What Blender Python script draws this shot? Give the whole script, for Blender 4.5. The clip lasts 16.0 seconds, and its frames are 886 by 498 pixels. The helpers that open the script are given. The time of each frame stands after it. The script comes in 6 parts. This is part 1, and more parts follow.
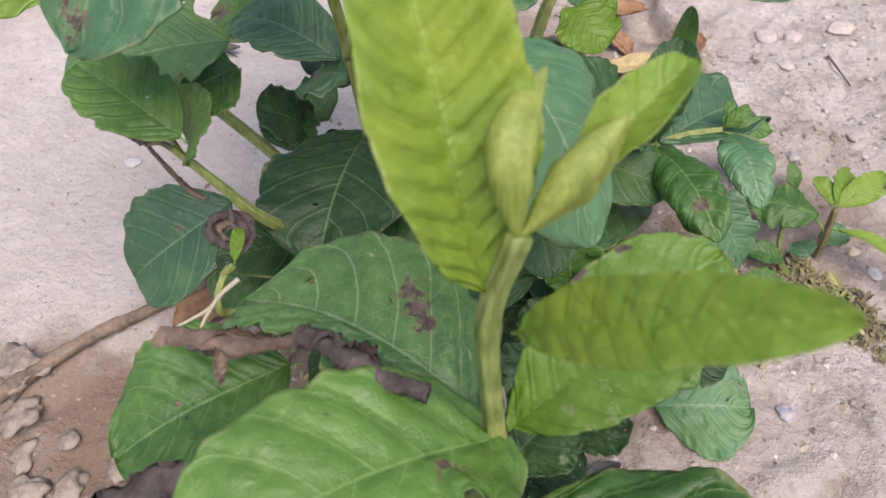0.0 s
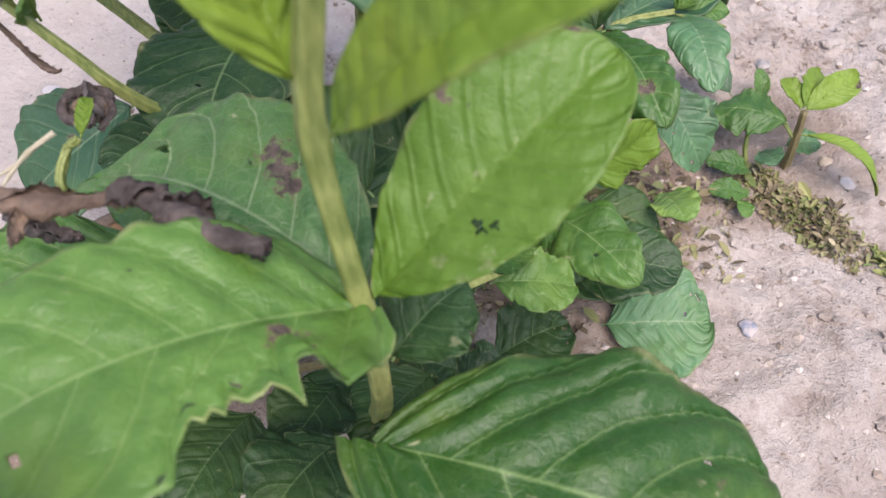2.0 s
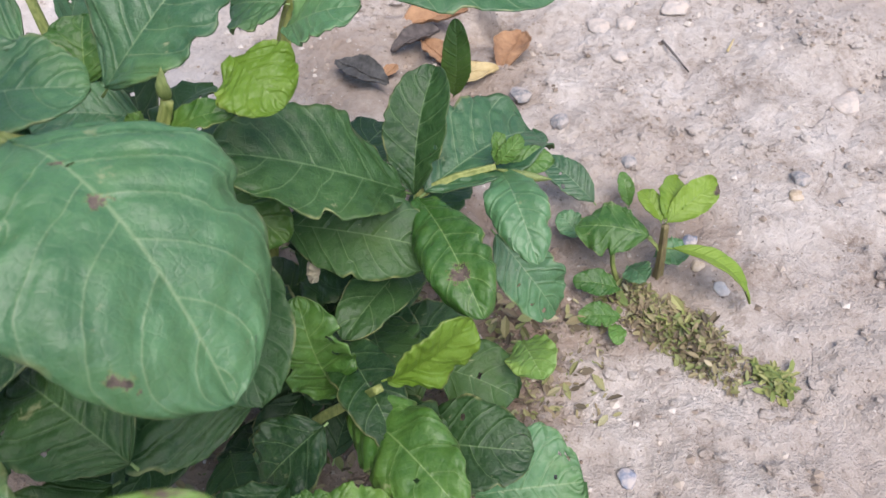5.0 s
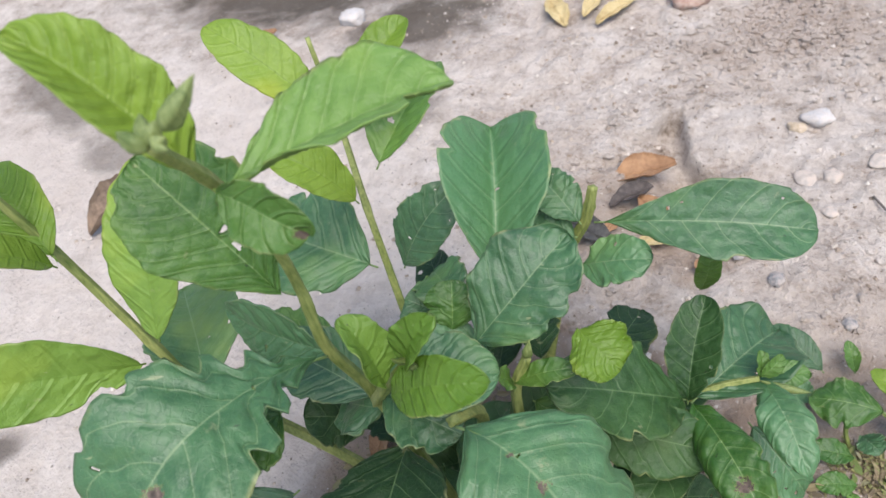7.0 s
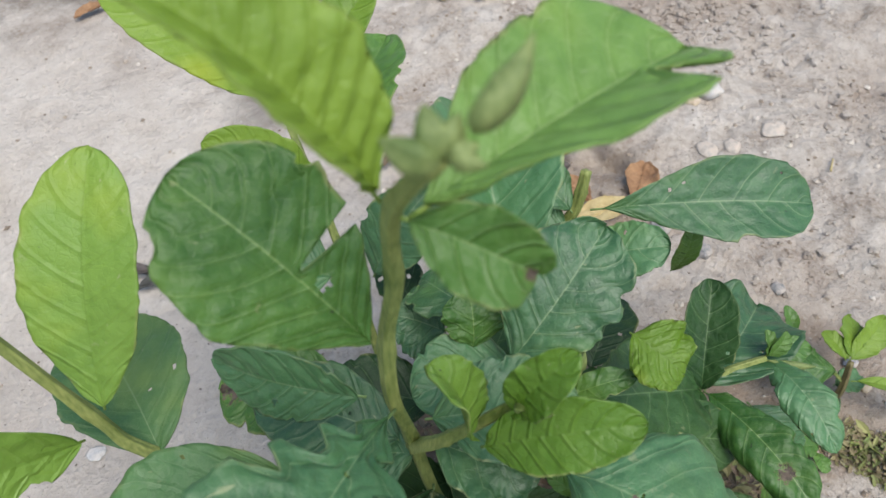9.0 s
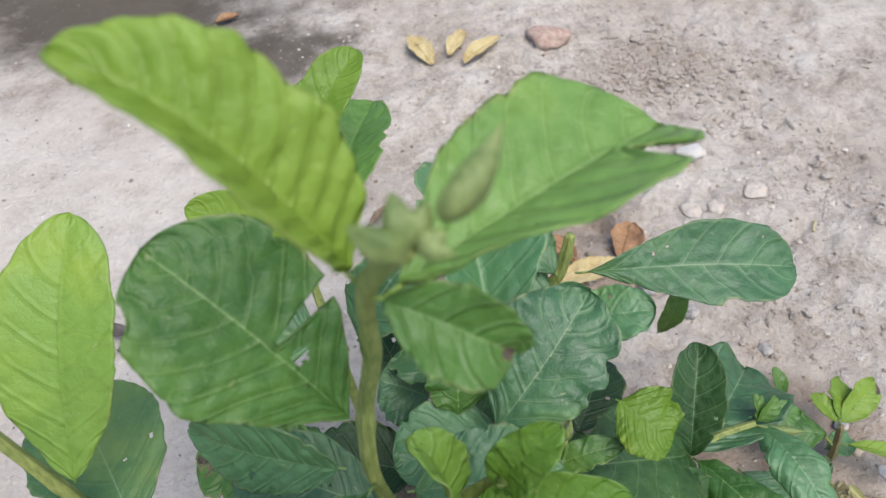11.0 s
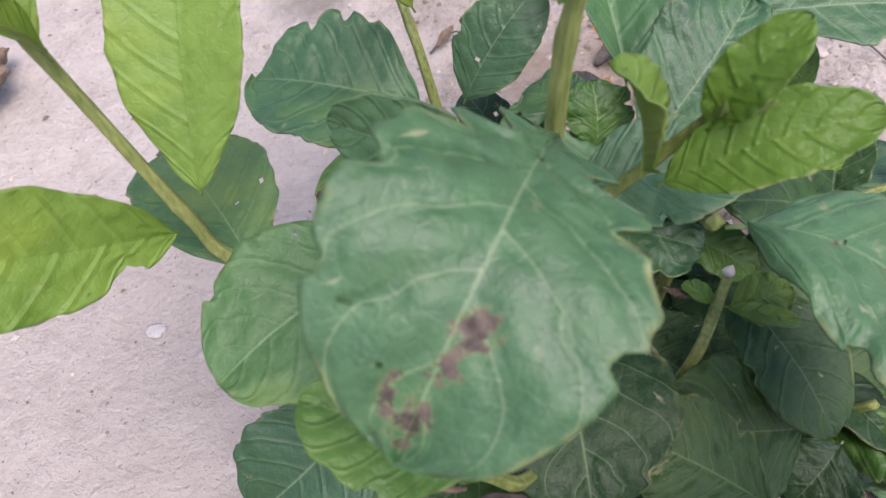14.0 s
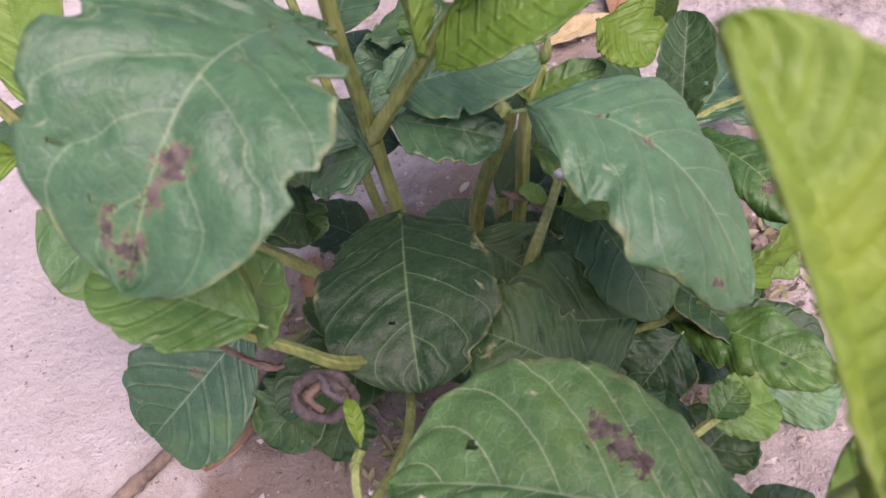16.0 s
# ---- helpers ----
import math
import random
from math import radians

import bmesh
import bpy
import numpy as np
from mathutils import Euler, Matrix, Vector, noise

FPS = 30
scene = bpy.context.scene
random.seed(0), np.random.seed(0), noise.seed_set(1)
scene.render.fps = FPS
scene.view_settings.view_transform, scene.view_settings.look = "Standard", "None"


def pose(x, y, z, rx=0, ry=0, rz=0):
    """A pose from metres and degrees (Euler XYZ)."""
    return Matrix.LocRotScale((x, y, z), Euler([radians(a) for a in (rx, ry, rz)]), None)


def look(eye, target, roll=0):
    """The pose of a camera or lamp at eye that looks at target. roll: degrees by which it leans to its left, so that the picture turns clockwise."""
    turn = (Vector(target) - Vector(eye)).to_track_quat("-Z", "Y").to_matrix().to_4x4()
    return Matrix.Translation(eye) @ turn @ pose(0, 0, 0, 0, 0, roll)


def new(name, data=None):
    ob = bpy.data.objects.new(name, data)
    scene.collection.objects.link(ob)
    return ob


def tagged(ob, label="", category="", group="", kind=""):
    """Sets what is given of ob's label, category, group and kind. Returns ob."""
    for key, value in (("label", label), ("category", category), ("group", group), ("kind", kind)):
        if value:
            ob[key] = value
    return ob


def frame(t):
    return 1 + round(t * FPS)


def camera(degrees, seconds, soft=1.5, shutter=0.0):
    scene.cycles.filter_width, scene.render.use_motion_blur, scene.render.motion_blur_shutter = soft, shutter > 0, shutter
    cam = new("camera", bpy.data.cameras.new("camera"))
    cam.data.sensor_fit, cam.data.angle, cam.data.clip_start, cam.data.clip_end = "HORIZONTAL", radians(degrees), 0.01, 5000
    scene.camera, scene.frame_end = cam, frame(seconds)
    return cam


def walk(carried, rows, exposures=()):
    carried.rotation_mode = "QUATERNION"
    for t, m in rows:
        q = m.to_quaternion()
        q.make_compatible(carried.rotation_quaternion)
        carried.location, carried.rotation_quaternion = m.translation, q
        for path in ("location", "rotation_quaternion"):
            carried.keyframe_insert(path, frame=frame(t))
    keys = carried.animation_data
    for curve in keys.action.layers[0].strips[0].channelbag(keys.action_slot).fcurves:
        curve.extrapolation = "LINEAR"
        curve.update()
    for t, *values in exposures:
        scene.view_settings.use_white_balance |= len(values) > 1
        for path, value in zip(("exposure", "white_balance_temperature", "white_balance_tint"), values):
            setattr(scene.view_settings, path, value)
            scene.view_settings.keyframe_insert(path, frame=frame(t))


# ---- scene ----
cam = camera(64.98, 16.0)
cam.data.dof.use_dof = True
cam.data.dof.focus_distance = 0.26
cam.data.dof.aperture_fstop = 26
PATH = [
    (0, 0.0585, -0.1650, 0.3061, 37.98, 1.97, 8.37),
    (0.5, 0.0608, -0.1706, 0.2921, 36.77, 2.63, 8.23),
    (1, 0.0618, -0.1706, 0.2795, 36.61, 1.70, 8.40),
    (1.5, 0.0637, -0.1749, 0.2673, 36.21, 0.82, 8.34),
    (2, 0.0828, -0.1648, 0.2672, 35.49, 2.29, 6.83),
    (2.5, 0.0993, -0.1428, 0.2619, 35.70, 1.05, 4.20),
    (3, 0.1216, -0.1262, 0.2658, 35.08, 1.75, 2.85),
    (3.2, 0.1315, -0.1170, 0.2634, 35.95, 2.25, 1.10),
    (5.3, 0.1276, -0.0961, 0.2893, 37.60, 4.14, -0.73),
    (5.5, 0.1294, -0.0933, 0.2977, 38.21, 5.19, -0.66),
    (6, 0.1072, -0.1050, 0.3148, 38.23, 7.90, 2.24),
    (6.5, 0.0932, -0.1087, 0.3410, 39.89, 8.32, 6.03),
    (7, 0.0763, -0.0900, 0.3788, 41.33, 11.75, 6.57),
    (7.5, 0.0489, -0.1004, 0.3823, 41.50, 7.27, 9.66),
    (8, 0.0057, -0.1077, 0.3735, 40.16, 3.75, 7.98),
    (8.5, 0.0088, -0.0675, 0.3783, 37.99, 3.69, -2.44),
    (8.7, 0.0014, -0.0570, 0.3641, 37.86, 3.61, -6.19),
    (10.8, 0.0034, -0.0550, 0.3577, 42.08, 2.44, -7.24),
    (11, 0.0038, -0.0537, 0.3629, 42.65, 2.48, -7.20),
    (11.5, 0.0040, -0.0545, 0.3763, 44.01, 2.50, -6.76),
    (12, 0.0002, -0.0586, 0.3803, 44.38, 3.06, -6.61),
    (12.5, -0.0180, -0.0791, 0.3662, 42.25, 3.68, -5.64),
    (13, -0.0300, -0.0924, 0.3563, 40.51, 5.10, -5.75),
    (13.5, -0.0397, -0.0910, 0.3417, 38.07, 5.40, -6.33),
    (14, -0.0385, -0.0811, 0.3117, 35.35, 4.31, -6.77),
    (14.5, -0.0346, -0.0855, 0.3121, 35.16, 4.32, -7.21),
    (15, -0.0311, -0.1046, 0.3080, 33.61, 5.13, -7.29),
    (15.5, -0.0181, -0.1103, 0.3085, 33.50, 5.43, -8.08),
    (16, 0.0016, -0.1136, 0.3053, 33.89, 5.22, -9.60),
]
walk(cam, [(t, pose(x, y, z, rx, ry, rz)) for t, x, y, z, rx, ry, rz in PATH], exposures=((0.0, 1.52, 6850, 19), (1.0, 1.54, 6850, 18), (2.0, 1.72, 6700, 20), (3.0, 1.8, 6630, 19), (5.5, 1.61, 6520, 14), (6.5, 1.62, 6510, 13), (7.0, 1.55, 6590, 11), (7.5, 1.40, 6640, 6), (8.0, 1.30, 6650, 4), (11.0, 1.43, 6530, 7), (11.5, 1.18, 6500, 4), (12.0, 1.07, 6480, 4), (12.5, 1.27, 6570, 4), (13.0, 1.36, 6580, 10), (14.0, 1.51, 6640, 22), (15.0, 1.51, 6650, 26), (16.0, 1.64, 6790, 39)))

# ---- light ----
world = bpy.data.worlds.new("sky")
scene.world = world
world.use_nodes = True
wn = world.node_tree
sky = wn.nodes.new("ShaderNodeTexSky")
sky.sky_type = "NISHITA"
sky.sun_disc = False
sky.sun_elevation = radians(65)
sky.sun_rotation = radians(150)
wn.links.new(sky.outputs[0], wn.nodes["Background"].inputs[0])
wn.nodes["Background"].inputs[1].default_value = 0.075
sun = new("sun", bpy.data.lights.new("sun", "SUN"))
sun.data.energy = 1.5
sun.data.angle = radians(50)
sun.data.color = (1.0, 0.95, 0.89)
sun.matrix_world = look((0.5 * 0.42, -0.87 * 0.42, 0.91), (0, 0, 0))


# ---- materials ----
def material(name):
    m = bpy.data.materials.new(name)
    m.use_nodes = True
    nt = m.node_tree
    b = nt.nodes["Principled BSDF"]
    return m, nt, b


def node(nt, kind, **settings):
    n = nt.nodes.new(kind)
    for key, value in settings.items():
        if key in n.inputs:
            n.inputs[key].default_value = value
    return n


def ramp(nt, fac, stops):
    r = nt.nodes.new("ShaderNodeValToRGB")
    while len(r.color_ramp.elements) < len(stops):
        r.color_ramp.elements.new(0.5)
    for e, (p, c) in zip(r.color_ramp.elements, stops):
        e.position, e.color = p, (*c, 1)
    nt.links.new(fac, r.inputs[0])
    return r.outputs[0]


def mathn(nt, op, a, b=None):
    n = nt.nodes.new("ShaderNodeMath")
    n.operation = op
    for k, v in enumerate((a, b)):
        if v is None:
            continue
        if isinstance(v, (int, float)):
            n.inputs[k].default_value = v
        else:
            nt.links.new(v, n.inputs[k])
    return n.outputs[0]


def mix(nt, fac, a, b):
    n = nt.nodes.new("ShaderNodeMix")
    n.data_type = "RGBA"
    for k, v in ((0, fac), (6, a), (7, b)):
        if isinstance(v, (int, float)):
            n.inputs[k].default_value = v
        elif isinstance(v, tuple):
            n.inputs[k].default_value = (*v, 1)
        else:
            nt.links.new(v, n.inputs[k])
    return n.outputs[2]


def noise_tex(nt, scale, detail=4.0, rough=0.55, coords="Object"):
    tc = nt.nodes.new("ShaderNodeTexCoord")
    n = node(nt, "ShaderNodeTexNoise", Scale=scale, Detail=detail, Roughness=rough)
    nt.links.new(tc.outputs[coords], n.inputs["Vector"])
    return n.outputs[0]


def leaf_material(name, deep, light, vein, gloss=0.42, spots=0.5, through_light=0.09, net=0.07, shine=0.5, pale=0.5, ridge=0.4):
    """Leaf blade: two greens, midrib, side veins and a net between them in the blade's own coordinates, scars and brown flecks."""
    m, nt, b = material(name)
    uv = nt.nodes.new("ShaderNodeUVMap")
    uv.uv_map = "UVMap"
    sep = nt.nodes.new("ShaderNodeSeparateXYZ")
    nt.links.new(uv.outputs[0], sep.inputs[0])
    u, v = sep.outputs[0], sep.outputs[1]
    info = nt.nodes.new("ShaderNodeObjectInfo")
    side = mathn(nt, "ABSOLUTE", mathn(nt, "SUBTRACT", v, 0.5))  # 0 at the midrib, 0.5 at the edge
    # side veins lie where the vein coordinate is whole; they run forward from the midrib and curve towards the tip
    vuv = nt.nodes.new("ShaderNodeUVMap")
    vuv.uv_map = "Vein"
    vsep = nt.nodes.new("ShaderNodeSeparateXYZ")
    nt.links.new(vuv.outputs[0], vsep.inputs[0])
    phase = mathn(nt, "ADD", vsep.outputs[0], mathn(nt, "MULTIPLY", mathn(nt, "SUBTRACT", noise_tex(nt, 60, 2), 0.5), 0.10))
    saw = mathn(nt, "SUBTRACT", 0.5, mathn(nt, "ABSOLUTE", mathn(nt, "SUBTRACT", mathn(nt, "FRACT", phase), 0.5)))
    veins = ramp(nt, saw, [(0.0, (0, 0, 0)), (0.035, (1, 1, 1))])
    groove = ramp(nt, saw, [(0.0, (0, 0, 0)), (0.16, (1, 1, 1))])
    mid = mathn(nt, "MINIMUM", mathn(nt, "DIVIDE", side, 0.012), 1.0)
    tc = nt.nodes.new("ShaderNodeTexCoord")
    lines = []
    for scale, thin in ((330.0, 0.07), (1000.0, 0.12)):
        vo = node(nt, "ShaderNodeTexVoronoi", Scale=scale)
        vo.feature = "DISTANCE_TO_EDGE"
        nt.links.new(tc.outputs["Object"], vo.inputs["Vector"])
        lines.append(mathn(nt, "MINIMUM", mathn(nt, "DIVIDE", vo.outputs[0], thin), 1.0))
    big = noise_tex(nt, 28, 3)
    fine = noise_tex(nt, 260, 5)
    tone = mathn(nt, "ADD", mathn(nt, "MULTIPLY", big, 0.6), mathn(nt, "MULTIPLY", fine, 0.4))
    tone = mathn(nt, "ADD", tone, mathn(nt, "MULTIPLY", mathn(nt, "SUBTRACT", info.outputs["Random"], 0.5), 0.40))
    col = ramp(nt, tone, [(0.32, deep), (0.70, light)])
    for ln, k in zip(lines, (net, net * 0.7)):
        col = mix(nt, mathn(nt, "MULTIPLY", mathn(nt, "SUBTRACT", 1.0, ln), k), col, vein)
    col = mix(nt, mathn(nt, "MULTIPLY", mathn(nt, "MULTIPLY", mathn(nt, "SUBTRACT", 1.0, veins), mathn(nt, "ADD", 0.1, mathn(nt, "MULTIPLY", big, 1.4))), pale), col, vein)
    col = mix(nt, mathn(nt, "MULTIPLY", mathn(nt, "SUBTRACT", 1.0, mid), 0.55), col, vein)
    patch = noise_tex(nt, 19, 3, 0.6)
    col = mix(nt, ramp(nt, patch, [(0.55, (0, 0, 0)), (0.72, (0.55,) * 3)]), col, tuple(min(1, c * k) for c, k in zip(light, (1.75, 1.3, 0.75))))
    rim = ramp(nt, mathn(nt, "ADD", side, mathn(nt, "MULTIPLY", fine, 0.04)), [(0.486, (0, 0, 0)), (0.512, (1, 1, 1))])
    col = mix(nt, mathn(nt, "MULTIPLY", rim, ramp(nt, noise_tex(nt, 90, 3), [(0.5, (0.05,) * 3), (0.66, (0.6,) * 3)])), col, (0.34, 0.34, 0.14))
    # scars drawn out along the side veins: pale ones and dark slits; brown flecks
    vec = nt.nodes.new("ShaderNodeCombineXYZ")
    nt.links.new(mathn(nt, "MULTIPLY", phase, 2.0), vec.inputs[0])
    nt.links.new(mathn(nt, "MULTIPLY", v, 8.0), vec.inputs[1])
    nt.links.new(mathn(nt, "MULTIPLY", info.outputs["Random"], 90.0), vec.inputs[2])
    sc = node(nt, "ShaderNodeTexNoise", Scale=1.0, Detail=3.0, Roughness=0.5)
    nt.links.new(vec.outputs[0], sc.inputs["Vector"])
    col = mix(nt, ramp(nt, sc.outputs[0], [(0.72, (0, 0, 0)), (0.76, (spots,) * 3)]), col, (0.36, 0.37, 0.20))
    slit = ramp(nt, sc.outputs[0], [(0.235, (min(1.0, spots * 1.6),) * 3), (0.262, (0, 0, 0))])
    col = mix(nt, slit, col, (0.022, 0.024, 0.014))
    sp = noise_tex(nt, 95, 4, 0.7)
    col = mix(nt, ramp(nt, sp, [(0.66, (0, 0, 0)), (0.72, (spots * 0.8,) * 3)]), col, (0.34, 0.34, 0.18))
    sp2 = noise_tex(nt, 52, 5, 0.65)
    col = mix(nt, ramp(nt, sp2, [(0.69, (0, 0, 0)), (0.73, (spots,) * 3)]), col, (0.12, 0.085, 0.05))
    att = nt.nodes.new("ShaderNodeAttribute")
    att.attribute_name = "withered"
    dry = mathn(nt, "ADD", att.outputs["Fac"], mathn(nt, "MULTIPLY", mathn(nt, "SUBTRACT", noise_tex(nt, 420, 6, 0.75), 0.52), 4.6))
    dry = mathn(nt, "MULTIPLY", dry, mathn(nt, "GREATER_THAN", att.outputs["Fac"], 0.02))
    halo = ramp(nt, dry, [(0.12, (0, 0, 0)), (0.34, (0.55,) * 3)])
    dry = ramp(nt, dry, [(0.36, (0, 0, 0)), (0.44, (1, 1, 1))])
    col = mix(nt, halo, col, (0.20, 0.22, 0.06))
    col = mix(nt, dry, col, ramp(nt, noise_tex(nt, 330, 5), [(0.35, (0.035, 0.026, 0.021)), (0.65, (0.16, 0.118, 0.09))]))
    nt.links.new(col, b.inputs["Base Color"])
    rgh = ramp(nt, mathn(nt, "ADD", mathn(nt, "MULTIPLY", fine, 0.5), mathn(nt, "MULTIPLY", patch, 0.5)), [(0.3, (gloss - 0.08,) * 3), (0.7, (gloss + 0.2,) * 3)])
    nt.links.new(mathn(nt, "ADD", rgh, mathn(nt, "MULTIPLY", dry, 0.35)), b.inputs["Roughness"])
    b.inputs["Specular IOR Level"].default_value = shine
    h = mathn(nt, "ADD", mathn(nt, "MULTIPLY", groove, ridge), mathn(nt, "MULTIPLY", lines[0], 0.03 + 0.5 * net))
    h = mathn(nt, "ADD", h, mathn(nt, "MULTIPLY", lines[1], 0.03))
    h = mathn(nt, "ADD", h, mathn(nt, "MULTIPLY", fine, 0.6))
    h = mathn(nt, "ADD", h, mathn(nt, "MULTIPLY", noise_tex(nt, 120, 3), 1.1))
    bump = node(nt, "ShaderNodeBump", Strength=0.8, Distance=0.0010)
    nt.links.new(h, bump.inputs["Height"])
    nt.links.new(bump.outputs[0], b.inputs["Normal"])
    tr = nt.nodes.new("ShaderNodeBsdfTranslucent")
    nt.links.new(mix(nt, 0.35, col, light), tr.inputs[0])
    ms = nt.nodes.new("ShaderNodeMixShader")
    ms.inputs[0].default_value = through_light
    nt.links.new(b.outputs[0], ms.inputs[1])
    nt.links.new(tr.outputs[0], ms.inputs[2])
    nt.links.new(ms.outputs[0], nt.nodes["Material Output"].inputs[0])
    return m


RIBS = {"pale": 7.0, "lime": 8.0, "rich": 6.0, "old": 6.5, "deep": 6.5, "mid": 6.5, "net": 6.5, "fresh": 8.0, "young": 9.0}
LEAF = {
    "old": (leaf_material("old_leaf", (0.020, 0.082, 0.026), (0.070, 0.184, 0.066), (0.25, 0.34, 0.17), 0.44, shine=0.75, pale=0.48, ridge=0.45),
            leaf_material("old_leaf_under", (0.05, 0.11, 0.04), (0.09, 0.16, 0.065), (0.20, 0.27, 0.14), 0.6, 0.3)),
    "pale": (leaf_material("pale_grown_leaf", (0.060, 0.150, 0.045), (0.135, 0.255, 0.095), (0.28, 0.38, 0.20), 0.46, 0.4, pale=0.25, ridge=0.3),
             leaf_material("pale_grown_leaf_under", (0.08, 0.17, 0.05), (0.13, 0.23, 0.08), (0.24, 0.33, 0.15), 0.6, 0.3)),
    "rich": (leaf_material("rich_green_leaf", (0.018, 0.072, 0.006), (0.074, 0.162, 0.018), (0.22, 0.33, 0.11), 0.36, 0.6, shine=0.45, pale=0.45, net=0.06),
             leaf_material("rich_green_leaf_under", (0.05, 0.12, 0.03), (0.09, 0.17, 0.05), (0.20, 0.28, 0.12), 0.6, 0.3)),
    # deep green, darkened further so inner leaves carry the shrub's shade in their colour
    "deep": (leaf_material("dark_shaded_leaf", (0.008, 0.036, 0.007), (0.035, 0.094, 0.021), (0.17, 0.26, 0.11), 0.46, shine=0.42, through_light=0.05, pale=0.5, ridge=0.35),
             leaf_material("dark_shaded_leaf_under", (0.04, 0.10, 0.03), (0.07, 0.14, 0.05), (0.18, 0.25, 0.12), 0.6, 0.3)),
    "mid": (leaf_material("grown_leaf", (0.025, 0.090, 0.011), (0.092, 0.200, 0.032), (0.26, 0.37, 0.13), 0.40, shine=0.5, pale=0.40),
            leaf_material("grown_leaf_under", (0.08, 0.17, 0.04), (0.12, 0.22, 0.06), (0.24, 0.33, 0.13), 0.6, 0.3)),
    "net": (leaf_material("scarred_leaf", (0.030, 0.105, 0.022), (0.100, 0.215, 0.055), (0.34, 0.42, 0.24), 0.38, 0.9, net=0.14, pale=0.75),
            leaf_material("scarred_leaf_under", (0.08, 0.17, 0.04), (0.12, 0.22, 0.06), (0.24, 0.33, 0.13), 0.6, 0.3)),
    "fresh": (leaf_material("fresh_leaf", (0.070, 0.165, 0.026), (0.160, 0.292, 0.060), (0.36, 0.47, 0.20), 0.42, 0.3, 0.2, ridge=0.5),
              leaf_material("fresh_leaf_under", (0.12, 0.21, 0.04), (0.17, 0.27, 0.06), (0.26, 0.34, 0.13), 0.6, 0.2, 0.28)),
    "lime": (leaf_material("lime_green_leaf", (0.098, 0.200, 0.020), (0.190, 0.318, 0.050), (0.12, 0.215, 0.02), 0.42, 0.5, 0.2, pale=0.25, ridge=0.45),
             leaf_material("lime_green_leaf_under", (0.13, 0.21, 0.03), (0.19, 0.28, 0.05), (0.26, 0.34, 0.12), 0.6, 0.2, 0.28)),
    # its dark vein colour paints the shade lying in the blade's grooves
    "young": (leaf_material("young_leaf", (0.120, 0.222, 0.016), (0.225, 0.340, 0.042), (0.09, 0.165, 0.012), 0.44, 0.2, 0.25, pale=0.12, net=0.06, ridge=0.35),
              leaf_material("young_leaf_under", (0.15, 0.215, 0.020), (0.235, 0.300, 0.038), (0.27, 0.33, 0.09), 0.6, 0.1, 0.33, ridge=0.9)),
}


def stem_material(name, low, high, scale=90.0):
    m, nt, b = material(name)
    tc = nt.nodes.new("ShaderNodeTexCoord")
    mp = node(nt, "ShaderNodeMapping")
    mp.inputs["Scale"].default_value = (1, 1, 0.12)
    nt.links.new(tc.outputs["Object"], mp.inputs[0])
    n = node(nt, "ShaderNodeTexNoise", Scale=scale * 9, Detail=5.0)
    nt.links.new(mp.outputs[0], n.inputs["Vector"])
    big = noise_tex(nt, scale, 3)
    tone = mathn(nt, "ADD", mathn(nt, "MULTIPLY", n.outputs[0], 0.5), mathn(nt, "MULTIPLY", big, 0.5))
    nt.links.new(ramp(nt, tone, [(0.34, low), (0.66, high)]), b.inputs["Base Color"])
    b.inputs["Roughness"].default_value = 0.6
    bump = node(nt, "ShaderNodeBump", Strength=0.5, Distance=0.0005)
    nt.links.new(n.outputs[0], bump.inputs["Height"])
    nt.links.new(bump.outputs[0], b.inputs["Normal"])
    return m


STEM = stem_material("green_stem", (0.085, 0.125, 0.022), (0.29, 0.32, 0.10))
RIB = stem_material("pale_midrib", (0.12, 0.20, 0.06), (0.22, 0.31, 0.11), 200)
RIB_YOUNG = stem_material("young_midrib", (0.13, 0.21, 0.03), (0.22, 0.31, 0.06), 200)
BARK = stem_material("brown_stem", (0.10, 0.075, 0.035), (0.22, 0.19, 0.08))


def dead_material(name, low, high):
    m, nt, b = material(name)
    big, fine = noise_tex(nt, 60, 4), noise_tex(nt, 400, 5)
    tone = mathn(nt, "ADD", mathn(nt, "MULTIPLY", fine, 0.4), mathn(nt, "MULTIPLY", big, 0.6))
    nt.links.new(ramp(nt, tone, [(0.32, low), (0.68, high)]), b.inputs["Base Color"])
    b.inputs["Roughness"].default_value = 0.8
    bump = node(nt, "ShaderNodeBump", Strength=1.0, Distance=0.002)
    nt.links.new(tone, bump.inputs["Height"])
    nt.links.new(bump.outputs[0], b.inputs["Normal"])
    return m


DEAD = dead_material("dead_brown", (0.06, 0.040, 0.028), (0.30, 0.215, 0.15))
DEAD_GREY = dead_material("dead_grey", (0.025, 0.02, 0.02), (0.15, 0.125, 0.115))
DEAD_BLACK = dead_material("dead_black", (0.022, 0.021, 0.021), (0.12, 0.115, 0.105))
DEAD_ORANGE = dead_material("dead_orange", (0.18, 0.09, 0.045), (0.40, 0.23, 0.12))
DEAD_YELLOW = dead_material("dead_yellow", (0.36, 0.26, 0.11), (0.56, 0.46, 0.25))


